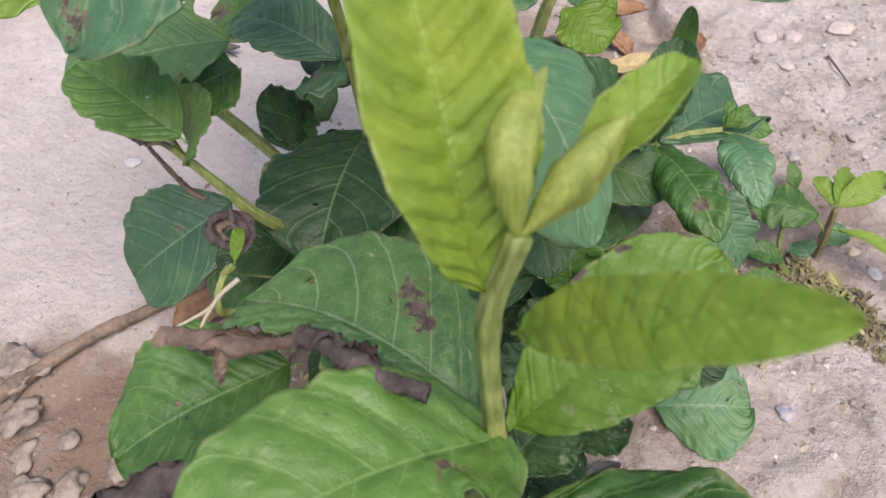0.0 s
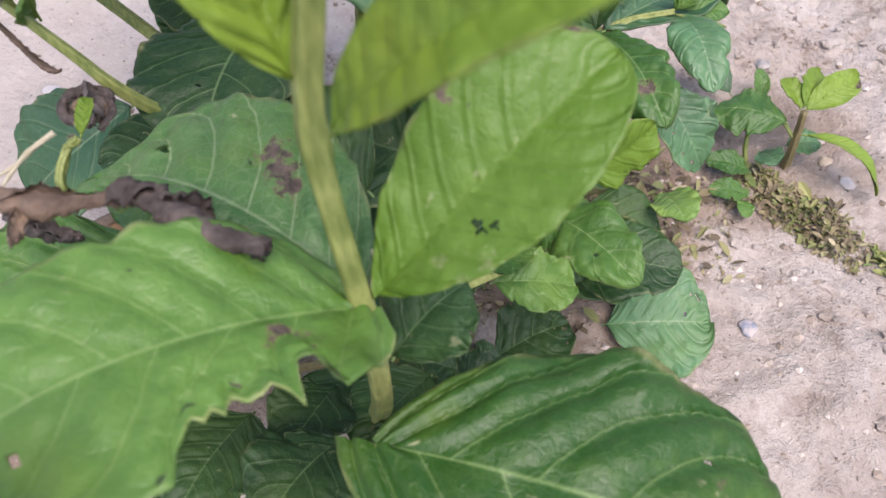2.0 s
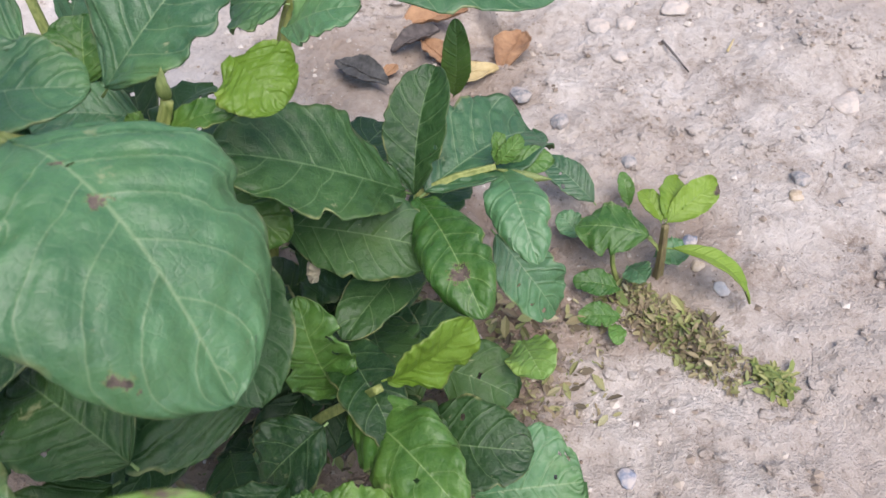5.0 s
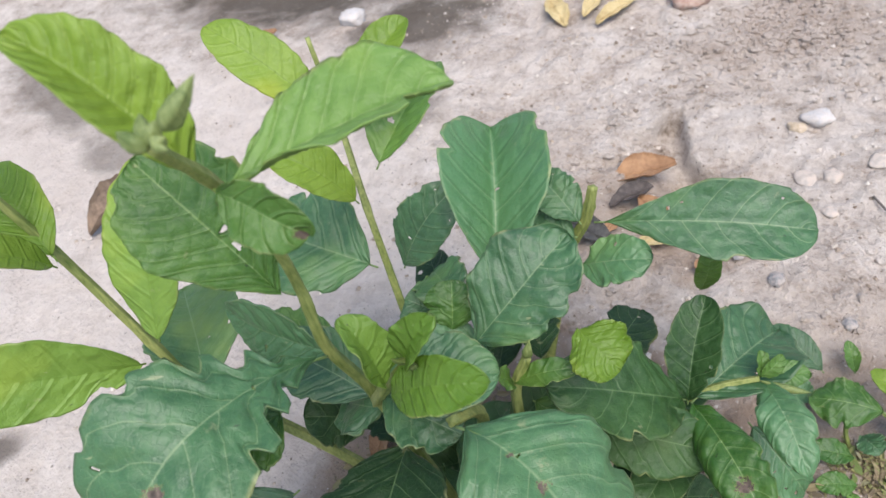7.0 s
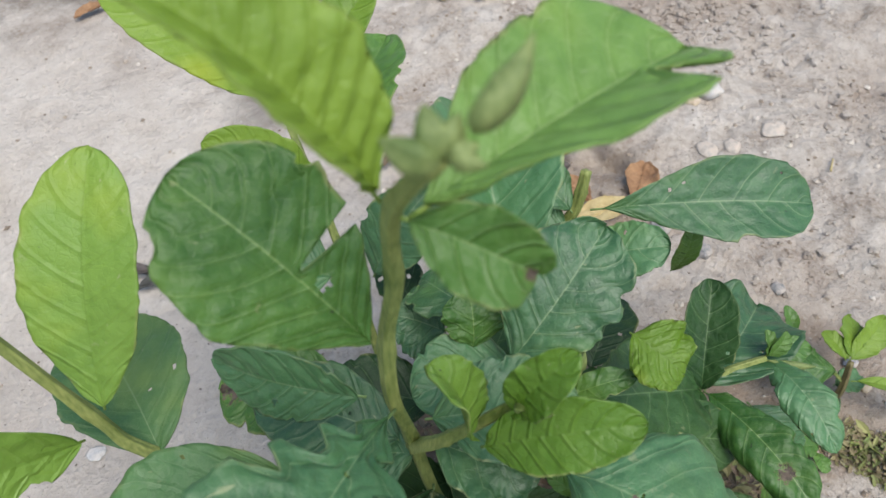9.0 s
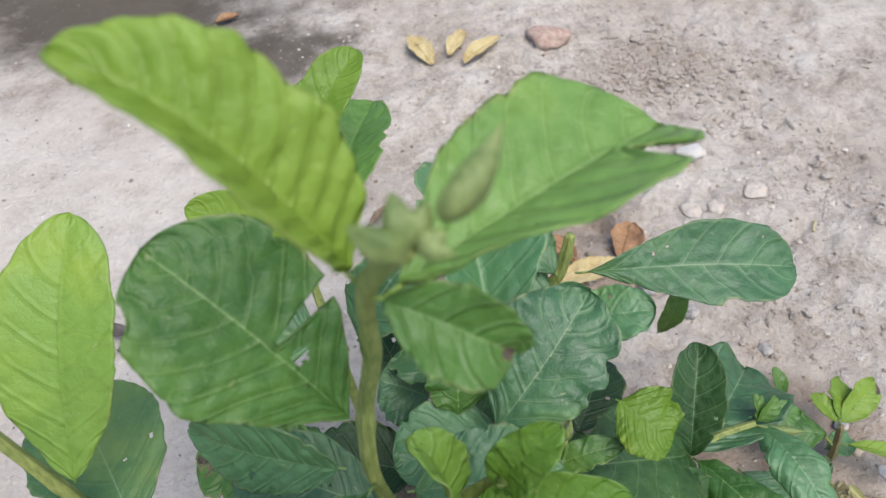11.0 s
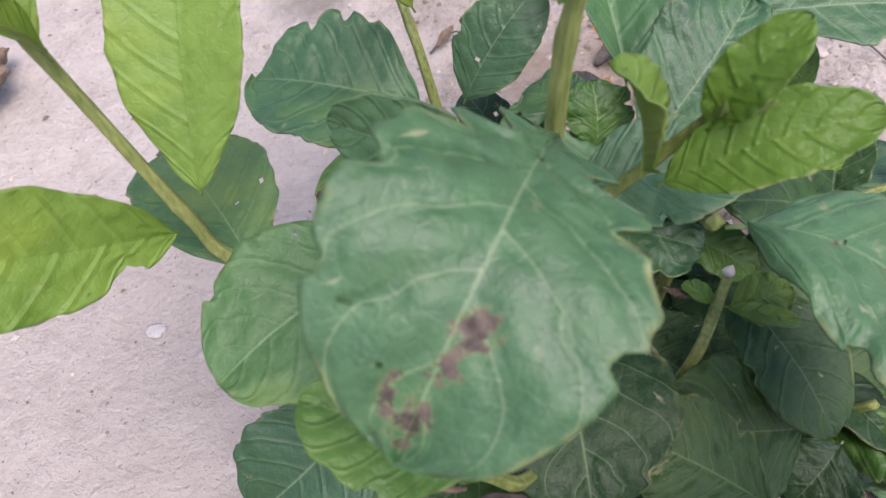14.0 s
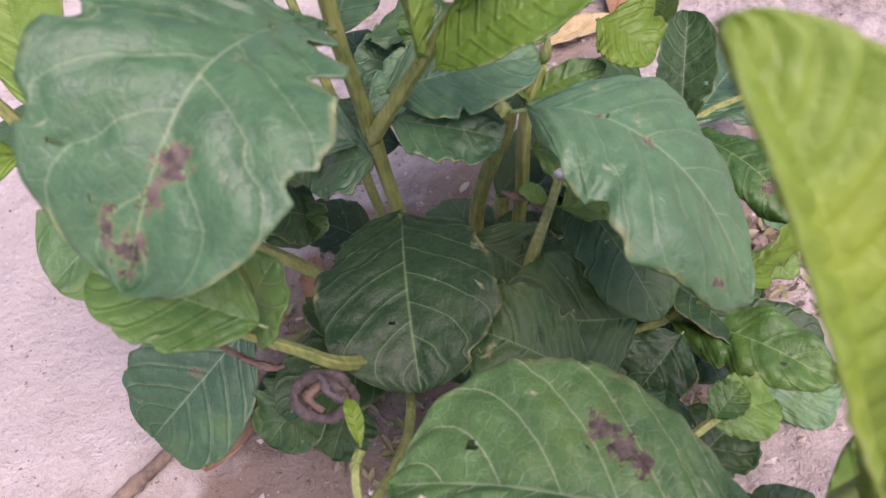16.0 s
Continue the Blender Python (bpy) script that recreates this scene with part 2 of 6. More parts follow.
def blot(nt, x, y, rx, ry, turn=0.0, rough=0.5, scale=18.0, core=0.78):
    """1 inside an uneven patch of the ground round (x, y), 0 outside."""
    tc = nt.nodes.new("ShaderNodeTexCoord")
    mp = nt.nodes.new("ShaderNodeMapping")
    mp.vector_type = "TEXTURE"
    mp.inputs["Location"].default_value = (x, y, 0)
    mp.inputs["Rotation"].default_value = (0, 0, radians(turn))
    mp.inputs["Scale"].default_value = (rx, ry, 1)
    nt.links.new(tc.outputs["Object"], mp.inputs[0])
    ln = nt.nodes.new("ShaderNodeVectorMath")
    ln.operation = "LENGTH"
    nt.links.new(mp.outputs[0], ln.inputs[0])
    n = noise_tex(nt, scale, 5, 0.6)
    d = mathn(nt, "ADD", ln.outputs["Value"], mathn(nt, "MULTIPLY", mathn(nt, "SUBTRACT", n, 0.5), 2 * rough))
    return ramp(nt, d, [(core, (1, 1, 1)), (1.0, (0, 0, 0))])


def soil_material():
    m, nt, b = material("dry_soil")
    big = noise_tex(nt, 5, 5)
    midn = noise_tex(nt, 30, 6, 0.62)
    fine = noise_tex(nt, 260, 6, 0.65)
    grit = noise_tex(nt, 1100, 3, 0.6)
    tone = mathn(nt, "ADD", mathn(nt, "MULTIPLY", midn, 0.50), mathn(nt, "MULTIPLY", fine, 0.32))
    tone = mathn(nt, "ADD", tone, mathn(nt, "MULTIPLY", grit, 0.18))
    col = ramp(nt, tone, [(0.35, (0.20, 0.152, 0.118)), (0.42, (0.40, 0.336, 0.288)), (0.48, (0.53, 0.46, 0.405)), (0.60, (0.67, 0.602, 0.545))])
    col = mix(nt, ramp(nt, big, [(0.45, (0, 0, 0)), (0.62, (0.5,) * 3)]), col, (0.39, 0.31, 0.255))
    col = mix(nt, ramp(nt, noise_tex(nt, 85, 4, 0.6), [(0.52, (0, 0, 0)), (0.68, (0.5,) * 3)]), col, (0.36, 0.29, 0.24))
    # pale crust in the smoother stretch, brown crumbs below the ridge, browner soil round the shrub, dark patches
    pale = blot(nt, -0.34, 0.22, 0.34, 0.34)
    col = mix(nt, mathn(nt, "MULTIPLY", pale, 0.48), col, (0.75, 0.668, 0.60))
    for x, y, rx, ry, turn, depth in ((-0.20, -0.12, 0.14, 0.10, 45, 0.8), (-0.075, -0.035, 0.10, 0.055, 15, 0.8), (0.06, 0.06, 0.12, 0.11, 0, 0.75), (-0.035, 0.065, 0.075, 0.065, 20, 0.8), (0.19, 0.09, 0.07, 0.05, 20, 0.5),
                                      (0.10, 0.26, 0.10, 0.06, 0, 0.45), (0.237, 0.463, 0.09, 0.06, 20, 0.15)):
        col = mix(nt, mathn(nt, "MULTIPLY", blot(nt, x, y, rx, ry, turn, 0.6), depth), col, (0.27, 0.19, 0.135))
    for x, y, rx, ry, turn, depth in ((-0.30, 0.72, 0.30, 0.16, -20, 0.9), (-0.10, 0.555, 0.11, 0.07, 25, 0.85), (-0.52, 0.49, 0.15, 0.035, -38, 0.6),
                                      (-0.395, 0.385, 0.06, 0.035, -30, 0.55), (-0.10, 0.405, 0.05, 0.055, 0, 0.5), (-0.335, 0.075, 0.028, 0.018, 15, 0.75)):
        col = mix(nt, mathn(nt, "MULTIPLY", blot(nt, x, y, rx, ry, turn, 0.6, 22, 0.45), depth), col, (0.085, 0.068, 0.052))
    tc = nt.nodes.new("ShaderNodeTexCoord")
    wob = nt.nodes.new("ShaderNodeMixRGB")
    wob.inputs[0].default_value = 0.03
    nz = node(nt, "ShaderNodeTexNoise", Scale=14.0, Detail=4.0)
    nt.links.new(tc.outputs["Object"], nz.inputs["Vector"])
    nt.links.new(tc.outputs["Object"], wob.inputs[1])
    nt.links.new(nz.outputs["Color"], wob.inputs[2])
    cr = node(nt, "ShaderNodeTexVoronoi", Scale=15.0)
    cr.feature = "DISTANCE_TO_EDGE"
    nt.links.new(wob.outputs[0], cr.inputs["Vector"])
    crack = ramp(nt, cr.outputs["Distance"], [(0.0, (1, 1, 1)), (0.009, (0, 0, 0))])
    where = blot(nt, 0.38, 0.08, 0.13, 0.16, 0, 0.7, 9)
    crack = mathn(nt, "MULTIPLY", crack, where)
    col = mix(nt, mathn(nt, "MULTIPLY", crack, 0.12), col, (0.16, 0.12, 0.09))
    # dark crumbs and pale grains strewn over it
    col = mix(nt, ramp(nt, noise_tex(nt, 330, 2, 0.5), [(0.70, (0, 0, 0)), (0.74, (0.75,) * 3)]), col, (0.12, 0.095, 0.078))
    col = mix(nt, ramp(nt, noise_tex(nt, 410, 2, 0.5), [(0.70, (0, 0, 0)), (0.75, (0.55,) * 3)]), col, (0.72, 0.67, 0.62))
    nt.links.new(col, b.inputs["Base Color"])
    b.inputs["Roughness"].default_value = 0.95
    b.inputs["Specular IOR Level"].default_value = 0.2
    h = mathn(nt, "ADD", mathn(nt, "MULTIPLY", fine, 0.62), mathn(nt, "MULTIPLY", grit, 0.22))
    h = mathn(nt, "SUBTRACT", mathn(nt, "ADD", h, mathn(nt, "MULTIPLY", midn, 0.95)), mathn(nt, "MULTIPLY", crack, 0.10))
    bump = node(nt, "ShaderNodeBump", Strength=1.0, Distance=0.0065)
    nt.links.new(h, bump.inputs["Height"])
    nt.links.new(bump.outputs[0], b.inputs["Normal"])
    return m


SOIL = soil_material()


# ---- mesh helpers ----
def part(name, bm, mat, parent, label=""):
    """One mesh object from a bmesh, under a thing or under a part."""
    me = bpy.data.meshes.new(name)
    for f in bm.faces:
        f.smooth = True
    bm.to_mesh(me)
    bm.free()
    for one in mat if isinstance(mat, (list, tuple)) else (mat,):
        me.materials.append(one)
    ob = new(name, me)
    ob.parent = parent
    ob.matrix_parent_inverse = parent.matrix_world.inverted()
    return tagged(ob, label)


def thing(name, at=(0, 0, 0), **tags):
    ob = new(name)
    ob.empty_display_size = 0.02
    ob.location = at
    bpy.context.view_layer.update()
    return tagged(ob, **tags)


def spline(points, steps):
    """A smooth line through a few points (Catmull-Rom)."""
    p = [Vector(q) for q in points]
    p = [p[0] * 2 - p[1], *p, p[-1] * 2 - p[-2]]
    out = []
    for i in range(1, len(p) - 2):
        for s in range(steps):
            t = s / steps
            a, b, c, d = p[i - 1], p[i], p[i + 1], p[i + 2]
            out.append(0.5 * (2 * b + (c - a) * t + (2 * a - 5 * b + 4 * c - d) * t * t + (3 * b - a - 3 * c + d) * t ** 3))
    return out + [p[-2]]


def tube(bm, line, r0, r1, sides=8, nodes=(), lumps=0.0, ridge=0.0):
    """A tapered, closed tube along a line of points; swells at the given fractions of its length."""
    rings, n = [], len(line)
    ref = Vector((0.3, 1, 0.2))
    for i, q in enumerate(line):
        d = (line[min(i + 1, n - 1)] - line[max(i - 1, 0)]).normalized()
        a = d.cross(ref).normalized()
        c = d.cross(a)
        f = i / (n - 1)
        r = r0 + (r1 - r0) * f
        for at in nodes:
            r *= 1 + 0.20 * math.exp(-((f - at) / 0.02) ** 2)
        ring = []
        for k in range(sides):
            w = 2 * math.pi * k / sides
            rr = r * (1 + lumps * noise.noise(q * 300 + Vector((k, 0, 0))) + ridge * math.cos(4 * w))
            ring.append(bm.verts.new(q + rr * (math.cos(w) * a + math.sin(w) * c)))
        rings.append(ring)
    for a, b in zip(rings, rings[1:]):
        for k in range(sides):
            bm.faces.new((a[k], a[(k + 1) % sides], b[(k + 1) % sides], b[k]))
    bm.faces.new(rings[0][::-1])
    bm.faces.new(rings[-1])


def smooth(x):
    x = min(max(x, 0.0), 1.0)
    return x * x * (3 - 2 * x)


SEED = [0]


def leaf(plant, base, tip, width, up, bow=0.08, cup=0.12, tone="mid", blunt=0.5, wave=0.075, quilt=0.03, petiole=0.05,
         ragged=0.02, bites=(), holes=(), dead=(), roll_edge=0.0, twist=0.0, curl=0.2, lobe=(0, 0), mid=None, fold=0.0, lean=None, broad=0.74, veins=None, name="leaf", label="", nu=64, nv=28):
    """A leaf from its base to its tip. up: the side that its upper face looks to. bow: how far the midrib arches (of its
    length), or mid: a point that the midrib passes half-way; cup: how far the halves lift, fold: the same in a sharp V;
    blunt: 0 widest near the base, 1 near the tip; bites: (along, side, depth, spread) nibbled from the edge, side -1 left
    of the midrib, 1 right of it; lobe: how far each side reaches back past the base; holes, dead patches: (along, across,
    radius); curl: the tip bends down (radians); roll_edge: the edges bend down; lean: fixed lean of the blade's tip in place of a chance one; broad: small for a blade that is broad at its very base; veins: side veins on each half."""
    SEED[0] += 1
    rnd = random.Random(SEED[0])
    base, tip, up = Vector(base), Vector(tip), Vector(up)
    axis = tip - base
    length = axis.length
    axis.normalize()
    side = axis.cross(up).normalized()
    nrm = side.cross(axis).normalized()
    o1, o2 = Vector((rnd.random() * 50, rnd.random() * 50, 3)), Vector((rnd.random() * 50, 7, rnd.random() * 50))
    peak = 0.36 + 0.28 * blunt
    small = length < 0.036
    ribs = veins or RIBS[tone] * (0.6 if small else 1.0)
    arc = 0.75 if tone == "rich" else 0.30
    if small:
        wave, quilt = max(wave, 0.17), min(quilt, 0.025)
    if tone == "young" and quilt == 0.03:
        quilt = 0.014
    slim = 0.5 * width / length
    sway = rnd.uniform(-0.03, 0.03) * length
    chance = rnd.uniform(-0.3, 0.3)
    twist = twist + (chance if lean is None else lean)
    arch = nrm * (bow * length) if mid is None else Vector(mid) - (base + tip) / 2
    grown = tone not in ("fresh", "young", "lime")
    if grown and not bites:
        bites = tuple((rnd.uniform(0.25, 0.95), rnd.choice((-1, 1)), rnd.uniform(0.06, 0.18), rnd.uniform(0.02, 0.05)) for _ in range(3))
    if grown and length > 0.03:
        holes = tuple(holes) + tuple((rnd.uniform(0.25, 0.9), rnd.uniform(-0.8, 0.8), rnd.uniform(0.0004, 0.0013)) for _ in range(rnd.choice((0, 1, 2, 3))))

    def half(u):
        u = min(max((u - petiole) / (1 - petiole), 0.0), 1.0)
        if u < peak:
            return math.sin(math.pi / 2 * u / peak) ** (broad + 1.0 * max(0.0, blunt - 0.6)) * width / 2
        return max(1 - ((u - peak) / (1 - peak)) ** (2.0 + 0.4 * blunt), 0.0) ** 0.56 * width / 2

    def spine(u):
        q = base + axis * (u * length) + arch * (4 * u * (1 - u)) + side * (sway * math.sin(math.pi * u))
        if curl:
            k = max(0.0, u - 0.55) / 0.45
            q = q - nrm * (curl * length * 0.25 * k * k) - axis * (abs(curl) * length * 0.06 * k * k)
        return q

    def vein(u, a, right):
        """The side veins' coordinate: whole on a vein."""
        return ribs * (u - slim * (0.50 * a + arc * a * a)) + (0.4 if right else 0.0)

    def place(u, v):
        """v from -1 (left of the midrib) to 1 (right), seen from the upper side."""
        w = half(u)
        a = abs(v)
        ph = vein(u, a, v > 0)
        if v:
            s = -1 if v < 0 else 1
            edge = noise.noise(Vector((u * 7, s * 3, 0)) + o1) * min(wave, 0.06) * 0.8 + noise.noise(Vector((u * 26, s * 5, 0)) + o1) * (0.008 + ragged * 0.35)
            edge += (0.009 if grown else 0.008) * (abs(math.sin(math.pi * vein(u, 1.0, v > 0))) - 0.5)
            w *= 1 + edge * 2
            for at, sd, depth, spread in bites:
                if sd * v > 0:
                    d = abs(u - at) / spread
                    jag = 1 + 0.35 * noise.noise(Vector((u * 40, 1, 0)) + o2)
                    w *= max(0.02, 1 - depth * max(0.0, 1 - d * d) ** 0.6 * jag) if d < 1 else 1
        way = (spine(u + 0.015) - spine(u - 0.015)).normalized()
        across = (side - way * side.dot(way)).normalized()
        rise = across.cross(way)
        tw = twist * (u - 0.5)
        x = v * w
        out = across * math.cos(tw) + rise * math.sin(tw)
        lift = rise * math.cos(tw) - across * math.sin(tw)
        z = cup * a ** 1.3 * w + fold * a * w
        z += wave * width * a ** 2 * noise.noise(Vector((u * 5.5, v * 0.8, 4)) + o2)
        # the blade swells between the side veins, which lie sunk
        z += quilt * width * (abs(math.sin(math.pi * ph)) ** 0.65 - 0.6) * min(1, a * 5) * smooth((1 - a) * 3.0 + 0.25)
        z += 0.012 * width * noise.noise(Vector((u * 13, v * 4.5, 8)) + o1) * min(1, a * 4)
        z += 0.35 * wave * width * a ** 3 * noise.noise(Vector((u * 16, v, 6)) + o2)
        z -= 0.012 * width * math.exp(-(v * 9) ** 2)
        if roll_edge:
            k = max(0.0, a - 0.45) / 0.55
            z -= roll_edge * w * k * k
            x *= 1 - 0.35 * abs(roll_edge) * k * k
        back = lobe[v > 0]
        q = spine(u) + out * x + lift * z
        if back:
            q = q - way * (back * width * a ** 1.4 * max(0.0, 1 - u / 0.4) ** 1.5)
        return q, lift

    bm = bmesh.new()
    uvl = bm.loops.layers.uv.new("UVMap")
    vnl = bm.loops.layers.uv.new("Vein")
    dryness = bm.verts.layers.float.new("withered")
    top, under = {}, {}
    thick = 0.00028
    for i in range(nu + 1):
        u = petiole + (1 - petiole) * (i / nu) ** 0.95
        for j in range(nv + 1):
            v = 2 * j / nv - 1
            v = math.copysign(abs(v) ** 0.9, v)
            q, lift = place(u, v)
            top[i, j] = (bm.verts.new(q + lift * thick), u, v)
            under[i, j] = (bm.verts.new(q - lift * thick), u, v)
            dry = 0.0
            for hu, hv, hr in dead:
                dry = max(dry, 1.3 - math.hypot((u - hu) * length, (v - hv) * width * 0.5) / hr)
            top[i, j][0][dryness] = under[i, j][0][dryness] = min(1.0, max(0.0, dry))

    def gone(i, j, spots):
        uu, vv = (i + 0.5) / nu, 2 * (j + 0.5) / nv - 1
        for hu, hv, hr in spots:
            jag = 1 + 0.5 * noise.noise(Vector((uu * 30, vv * 14, 2)) + o1)
            if math.hypot((uu - hu) * length, (vv - hv) * half(uu)) < hr * jag:
                return True
        return False

    for i in range(nu):
        for j in range(nv):
            if gone(i, j, holes):
                continue
            right = 2 * j + 1 > nv
            for grid, order, slot in ((top, ((i, j), (i + 1, j), (i + 1, j + 1), (i, j + 1)), 0),
                                      (under, ((i, j), (i, j + 1), (i + 1, j + 1), (i + 1, j)), 1)):
                f = bm.faces.new([grid[k][0] for k in order])
                f.material_index = slot
                for loop, k in zip(f.loops, order):
                    u, v = grid[k][1:]
                    loop[uvl].uv = (u, 0.5 + 0.5 * v)
                    loop[vnl].uv = (vein(u, abs(v), right) + 8, abs(v))
    for i in range(nu):
        for j, flip in ((0, False), (nv, True)):
            q = [top[i, j][0], under[i, j][0], under[i + 1, j][0], top[i + 1, j][0]]
            f = bm.faces.new(q[::-1] if flip else q)
            for loop in f.loops:
                loop[uvl].uv = (0.5, 0.98)
                loop[vnl].uv = (0.5, 1.0)
    if not label and tone == "young":
        label = "young yellow-green leaf"
    ob = part(name, bm, LEAF[tone], plant, label)
    # the midrib, a thin ridge that starts as the leaf stalk
    rm = bmesh.new()
    r = 0.0005 + 0.007 * width
    line = [spine(k / 22 * 0.97) - nrm * (0.35 * r + 0.012 * width) for k in range(23)]
    tube(rm, line, r * 0.6, r * 0.08, 6)
    part("midrib", rm, RIB_YOUNG if tone in ("young", "fresh", "lime") else RIB, ob)
    return ob


def stem(plant, points, r0, r1, mat=None, nodes=(), name="stem", label=""):
    bm = bmesh.new()
    tube(bm, spline(points, 10), r0, r1, 28, nodes, 0.05, 0.17)
    return part(name, bm, mat or STEM, plant, label)


# ---- ground ----
def ground_height(x, y):
    d = math.hypot(x, y - 0.2)
    q = Vector((x, y, 0))
    k = 1.0 / (1 + max(0.0, d - 0.7) * 0.5)
    rough = 0.35 + 0.65 * smooth((x + 0.12) / 0.2)  # smoother crust on one side of the shrub, lumpy soil on the other
    h = 0.004 * noise.noise(q * 6) + rough * (0.0070 * noise.noise(q * 16) + 0.0055 * abs(noise.noise(q * 38)) + 0.0026 * noise.noise(q * 80) + 0.0011 * noise.noise(q * 190)) + 0.0005 * noise.noise(q * 230)
    s = (x + 0.155) * 0.72 - (y + 0.012) * 0.69  # below the ridge with the stick the soil lies lower and is broken
    low = smooth(s / 0.02) * smooth((-0.02 - x) / 0.08)
    h += -0.009 * low + 0.004 * low * noise.noise(q * 60)
    h -= 0.022 * math.exp(-(((x + 0.26) / 0.16) ** 2 + ((y - 0.70) / 0.09) ** 2))
    h -= 0.014 * math.exp(-(((x - 0.37) / 0.022) ** 2 + ((y - 0.228) / 0.014) ** 2))
    h += 0.006 * math.exp(-(((x - 0.33) / 0.05) ** 2 + ((y - 0.25) / 0.025) ** 2))
    h += 0.004 * math.exp(-(((x - 0.04) / 0.09) ** 2 + ((y - 0.04) / 0.08) ** 2))
    # an eroded hollow behind the shrub, with a steep ledge along its far and right-hand sides
    wob = 0.003 * noise.noise(q * 70)
    ledge = smooth((0.1435 + 0.0155 * smooth((0.328 - y) / 0.035) + wob - x) / 0.006) * smooth((0.352 + 0.021 * smooth((x - 0.108) / 0.026) + wob - y) / 0.005)
    h -= 0.021 * ledge * smooth((x - 0.085) / 0.05) * smooth((y - 0.262) / 0.05)
    return h * k


def build_ground():
    def axis_steps(lo, hi, fine):
        a = list(np.arange(lo, hi + fine / 2, fine))
        step, out_hi, out_lo = fine, hi, lo
        while out_hi < 200:
            step *= 1.35
            out_hi += step
            out_lo -= step
            a.append(out_hi)
            a.insert(0, out_lo)
        return a

    xs, ys = axis_steps(-0.46, 0.42, 0.0021), axis_steps(-0.18, 0.62, 0.0021)
    verts = [(x, y, ground_height(x, y)) for y in ys for x in xs]
    w = len(xs)
    faces = [(j * w + i, j * w + i + 1, (j + 1) * w + i + 1, (j + 1) * w + i) for j in range(len(ys) - 1) for i in range(w - 1)]
    me = bpy.data.meshes.new("ground")
    me.from_pydata(verts, [], faces)
    me.shade_smooth()
    me.materials.append(SOIL)
    return tagged(new("ground", me), "dry beige soil with grit and small cracks", "ground", kind="structure")


build_ground()


# ---- the shrub ----
shrub = thing("leafy_shrub", (0.0, 0.03, 0.0), label="leafy green shrub with torn and spotted leaves on dry soil", category="plant")
leaf(shrub, (-0.0031, 0.0062, 0.2938), (-0.0266, 0.0106, 0.3302), 0.0165, (0.7800, -0.3137, 0.5415), tone='young', bow=0.06, cup=0.1, wave=0.12, quilt=0.085, blunt=0.4, nu=84, nv=30, fold=0.7, lean=0, curl=0.4, veins=11)
leaf(shrub, (0.0000, 0.0060, 0.2905), (0.0460, 0.0315, 0.2938), 0.031, (-0.1000, 0.0500, 0.9500), tone='fresh', bow=0.04, cup=0.2, quilt=0.035, bites=((0.8, 1, 0.75, 0.05), (0.97, -1, 0.1, 0.03)), nu=84, nv=30, lean=0, blunt=0.95, veins=7, curl=0.05, broad=0.55, fold=0.25)
leaf(shrub, (-0.0117, 0.0185, 0.2385), (-0.0395, 0.0300, 0.2810), 0.0345, (0.5206, -0.6748, 0.5231), tone='mid', bow=0.05, cup=0.15, quilt=0.03, blunt=0.85, holes=((0.3, 0.16, 0.0016),), nu=84, nv=32, lobe=(0.1, 0.1), lean=0, bites=((0.45, 1, 0.85, 0.03), (0.7, 1, 0.12, 0.03), (0.9, -1, 0.15, 0.04)), veins=8)
leaf(shrub, (-0.0010, 0.0045, 0.2920), (0.0180, -0.0030, 0.2834), 0.0125, (-0.0022, -0.7565, 0.6540), tone='fresh', bow=0.02, cup=0.5, curl=0.8, wave=0.2, quilt=0.05, dead=((0.96, 0.1, 0.002),))
leaf(shrub, (-0.0198, 0.0349, 0.1820), (-0.0624, 0.0472, 0.1919), 0.026, (-0.1940, -0.9272, 0.3203), tone='old', bow=0.05)
leaf(shrub, (-0.0098, 0.0196, 0.2050), (-0.0420, -0.0470, 0.2310), 0.048, (0.4169, 0.0988, 0.9035), tone='old', bow=0.175, blunt=1.1, curl=1.05, dead=((0.8, -0.12, 0.003), (0.86, -0.08, 0.0022), (0.95, 0.0, 0.0034), (0.93, 0.3, 0.0024)), bites=((0.2, 1, 0.55, 0.035), (0.31, 1, 0.5, 0.04), (0.43, 1, 0.35, 0.04), (0.24, -1, 0.55, 0.035), (0.37, -1, 0.45, 0.04), (0.5, -1, 0.25, 0.03), (0.62, 1, 0.15, 0.03), (0.75, -1, 0.12, 0.03), (0.8, 1, 0.12, 0.03)), nu=96, nv=36, lobe=(0, 0), quilt=0.032, lean=0, mid=(-0.027, -0.014, 0.232))
leaf(shrub, (0.0072, 0.0139, 0.1954), (0.0006, 0.0199, 0.2240), 0.014, (0.8951, -0.3466, 0.2805), tone='lime', cup=0.6, quilt=0.014)
leaf(shrub, (0.0176, 0.0124, 0.2086), (0.0306, 0.0127, 0.2333), 0.012, (-0.6847, -0.6299, 0.3666), tone='lime', cup=0.5, quilt=0.014)
leaf(shrub, (0.0096, 0.0109, 0.1950), (0.0441, 0.0009, 0.2200), 0.017, (-0.6004, -0.4846, 0.6361), tone='lime', cup=0.3, quilt=0.014)
leaf(shrub, (0.0280, 0.0080, 0.1810), (0.0790, -0.0395, 0.1520), 0.064, (0.5500, -0.1000, 0.8300), tone='old', bow=0.14, blunt=0.65, curl=0.15, bites=((0.45, 1, 0.12, 0.04), (0.62, -1, 0.1, 0.05)), dead=((0.3, 0.02, 0.0016), (0.48, 0.05, 0.002), (0.85, 0.7, 0.002)), nu=90, nv=36, lobe=(0, 0), quilt=0.018, mid=(0.058, -0.0105, 0.1815), cup=0.05, lean=0, roll_edge=0.2)
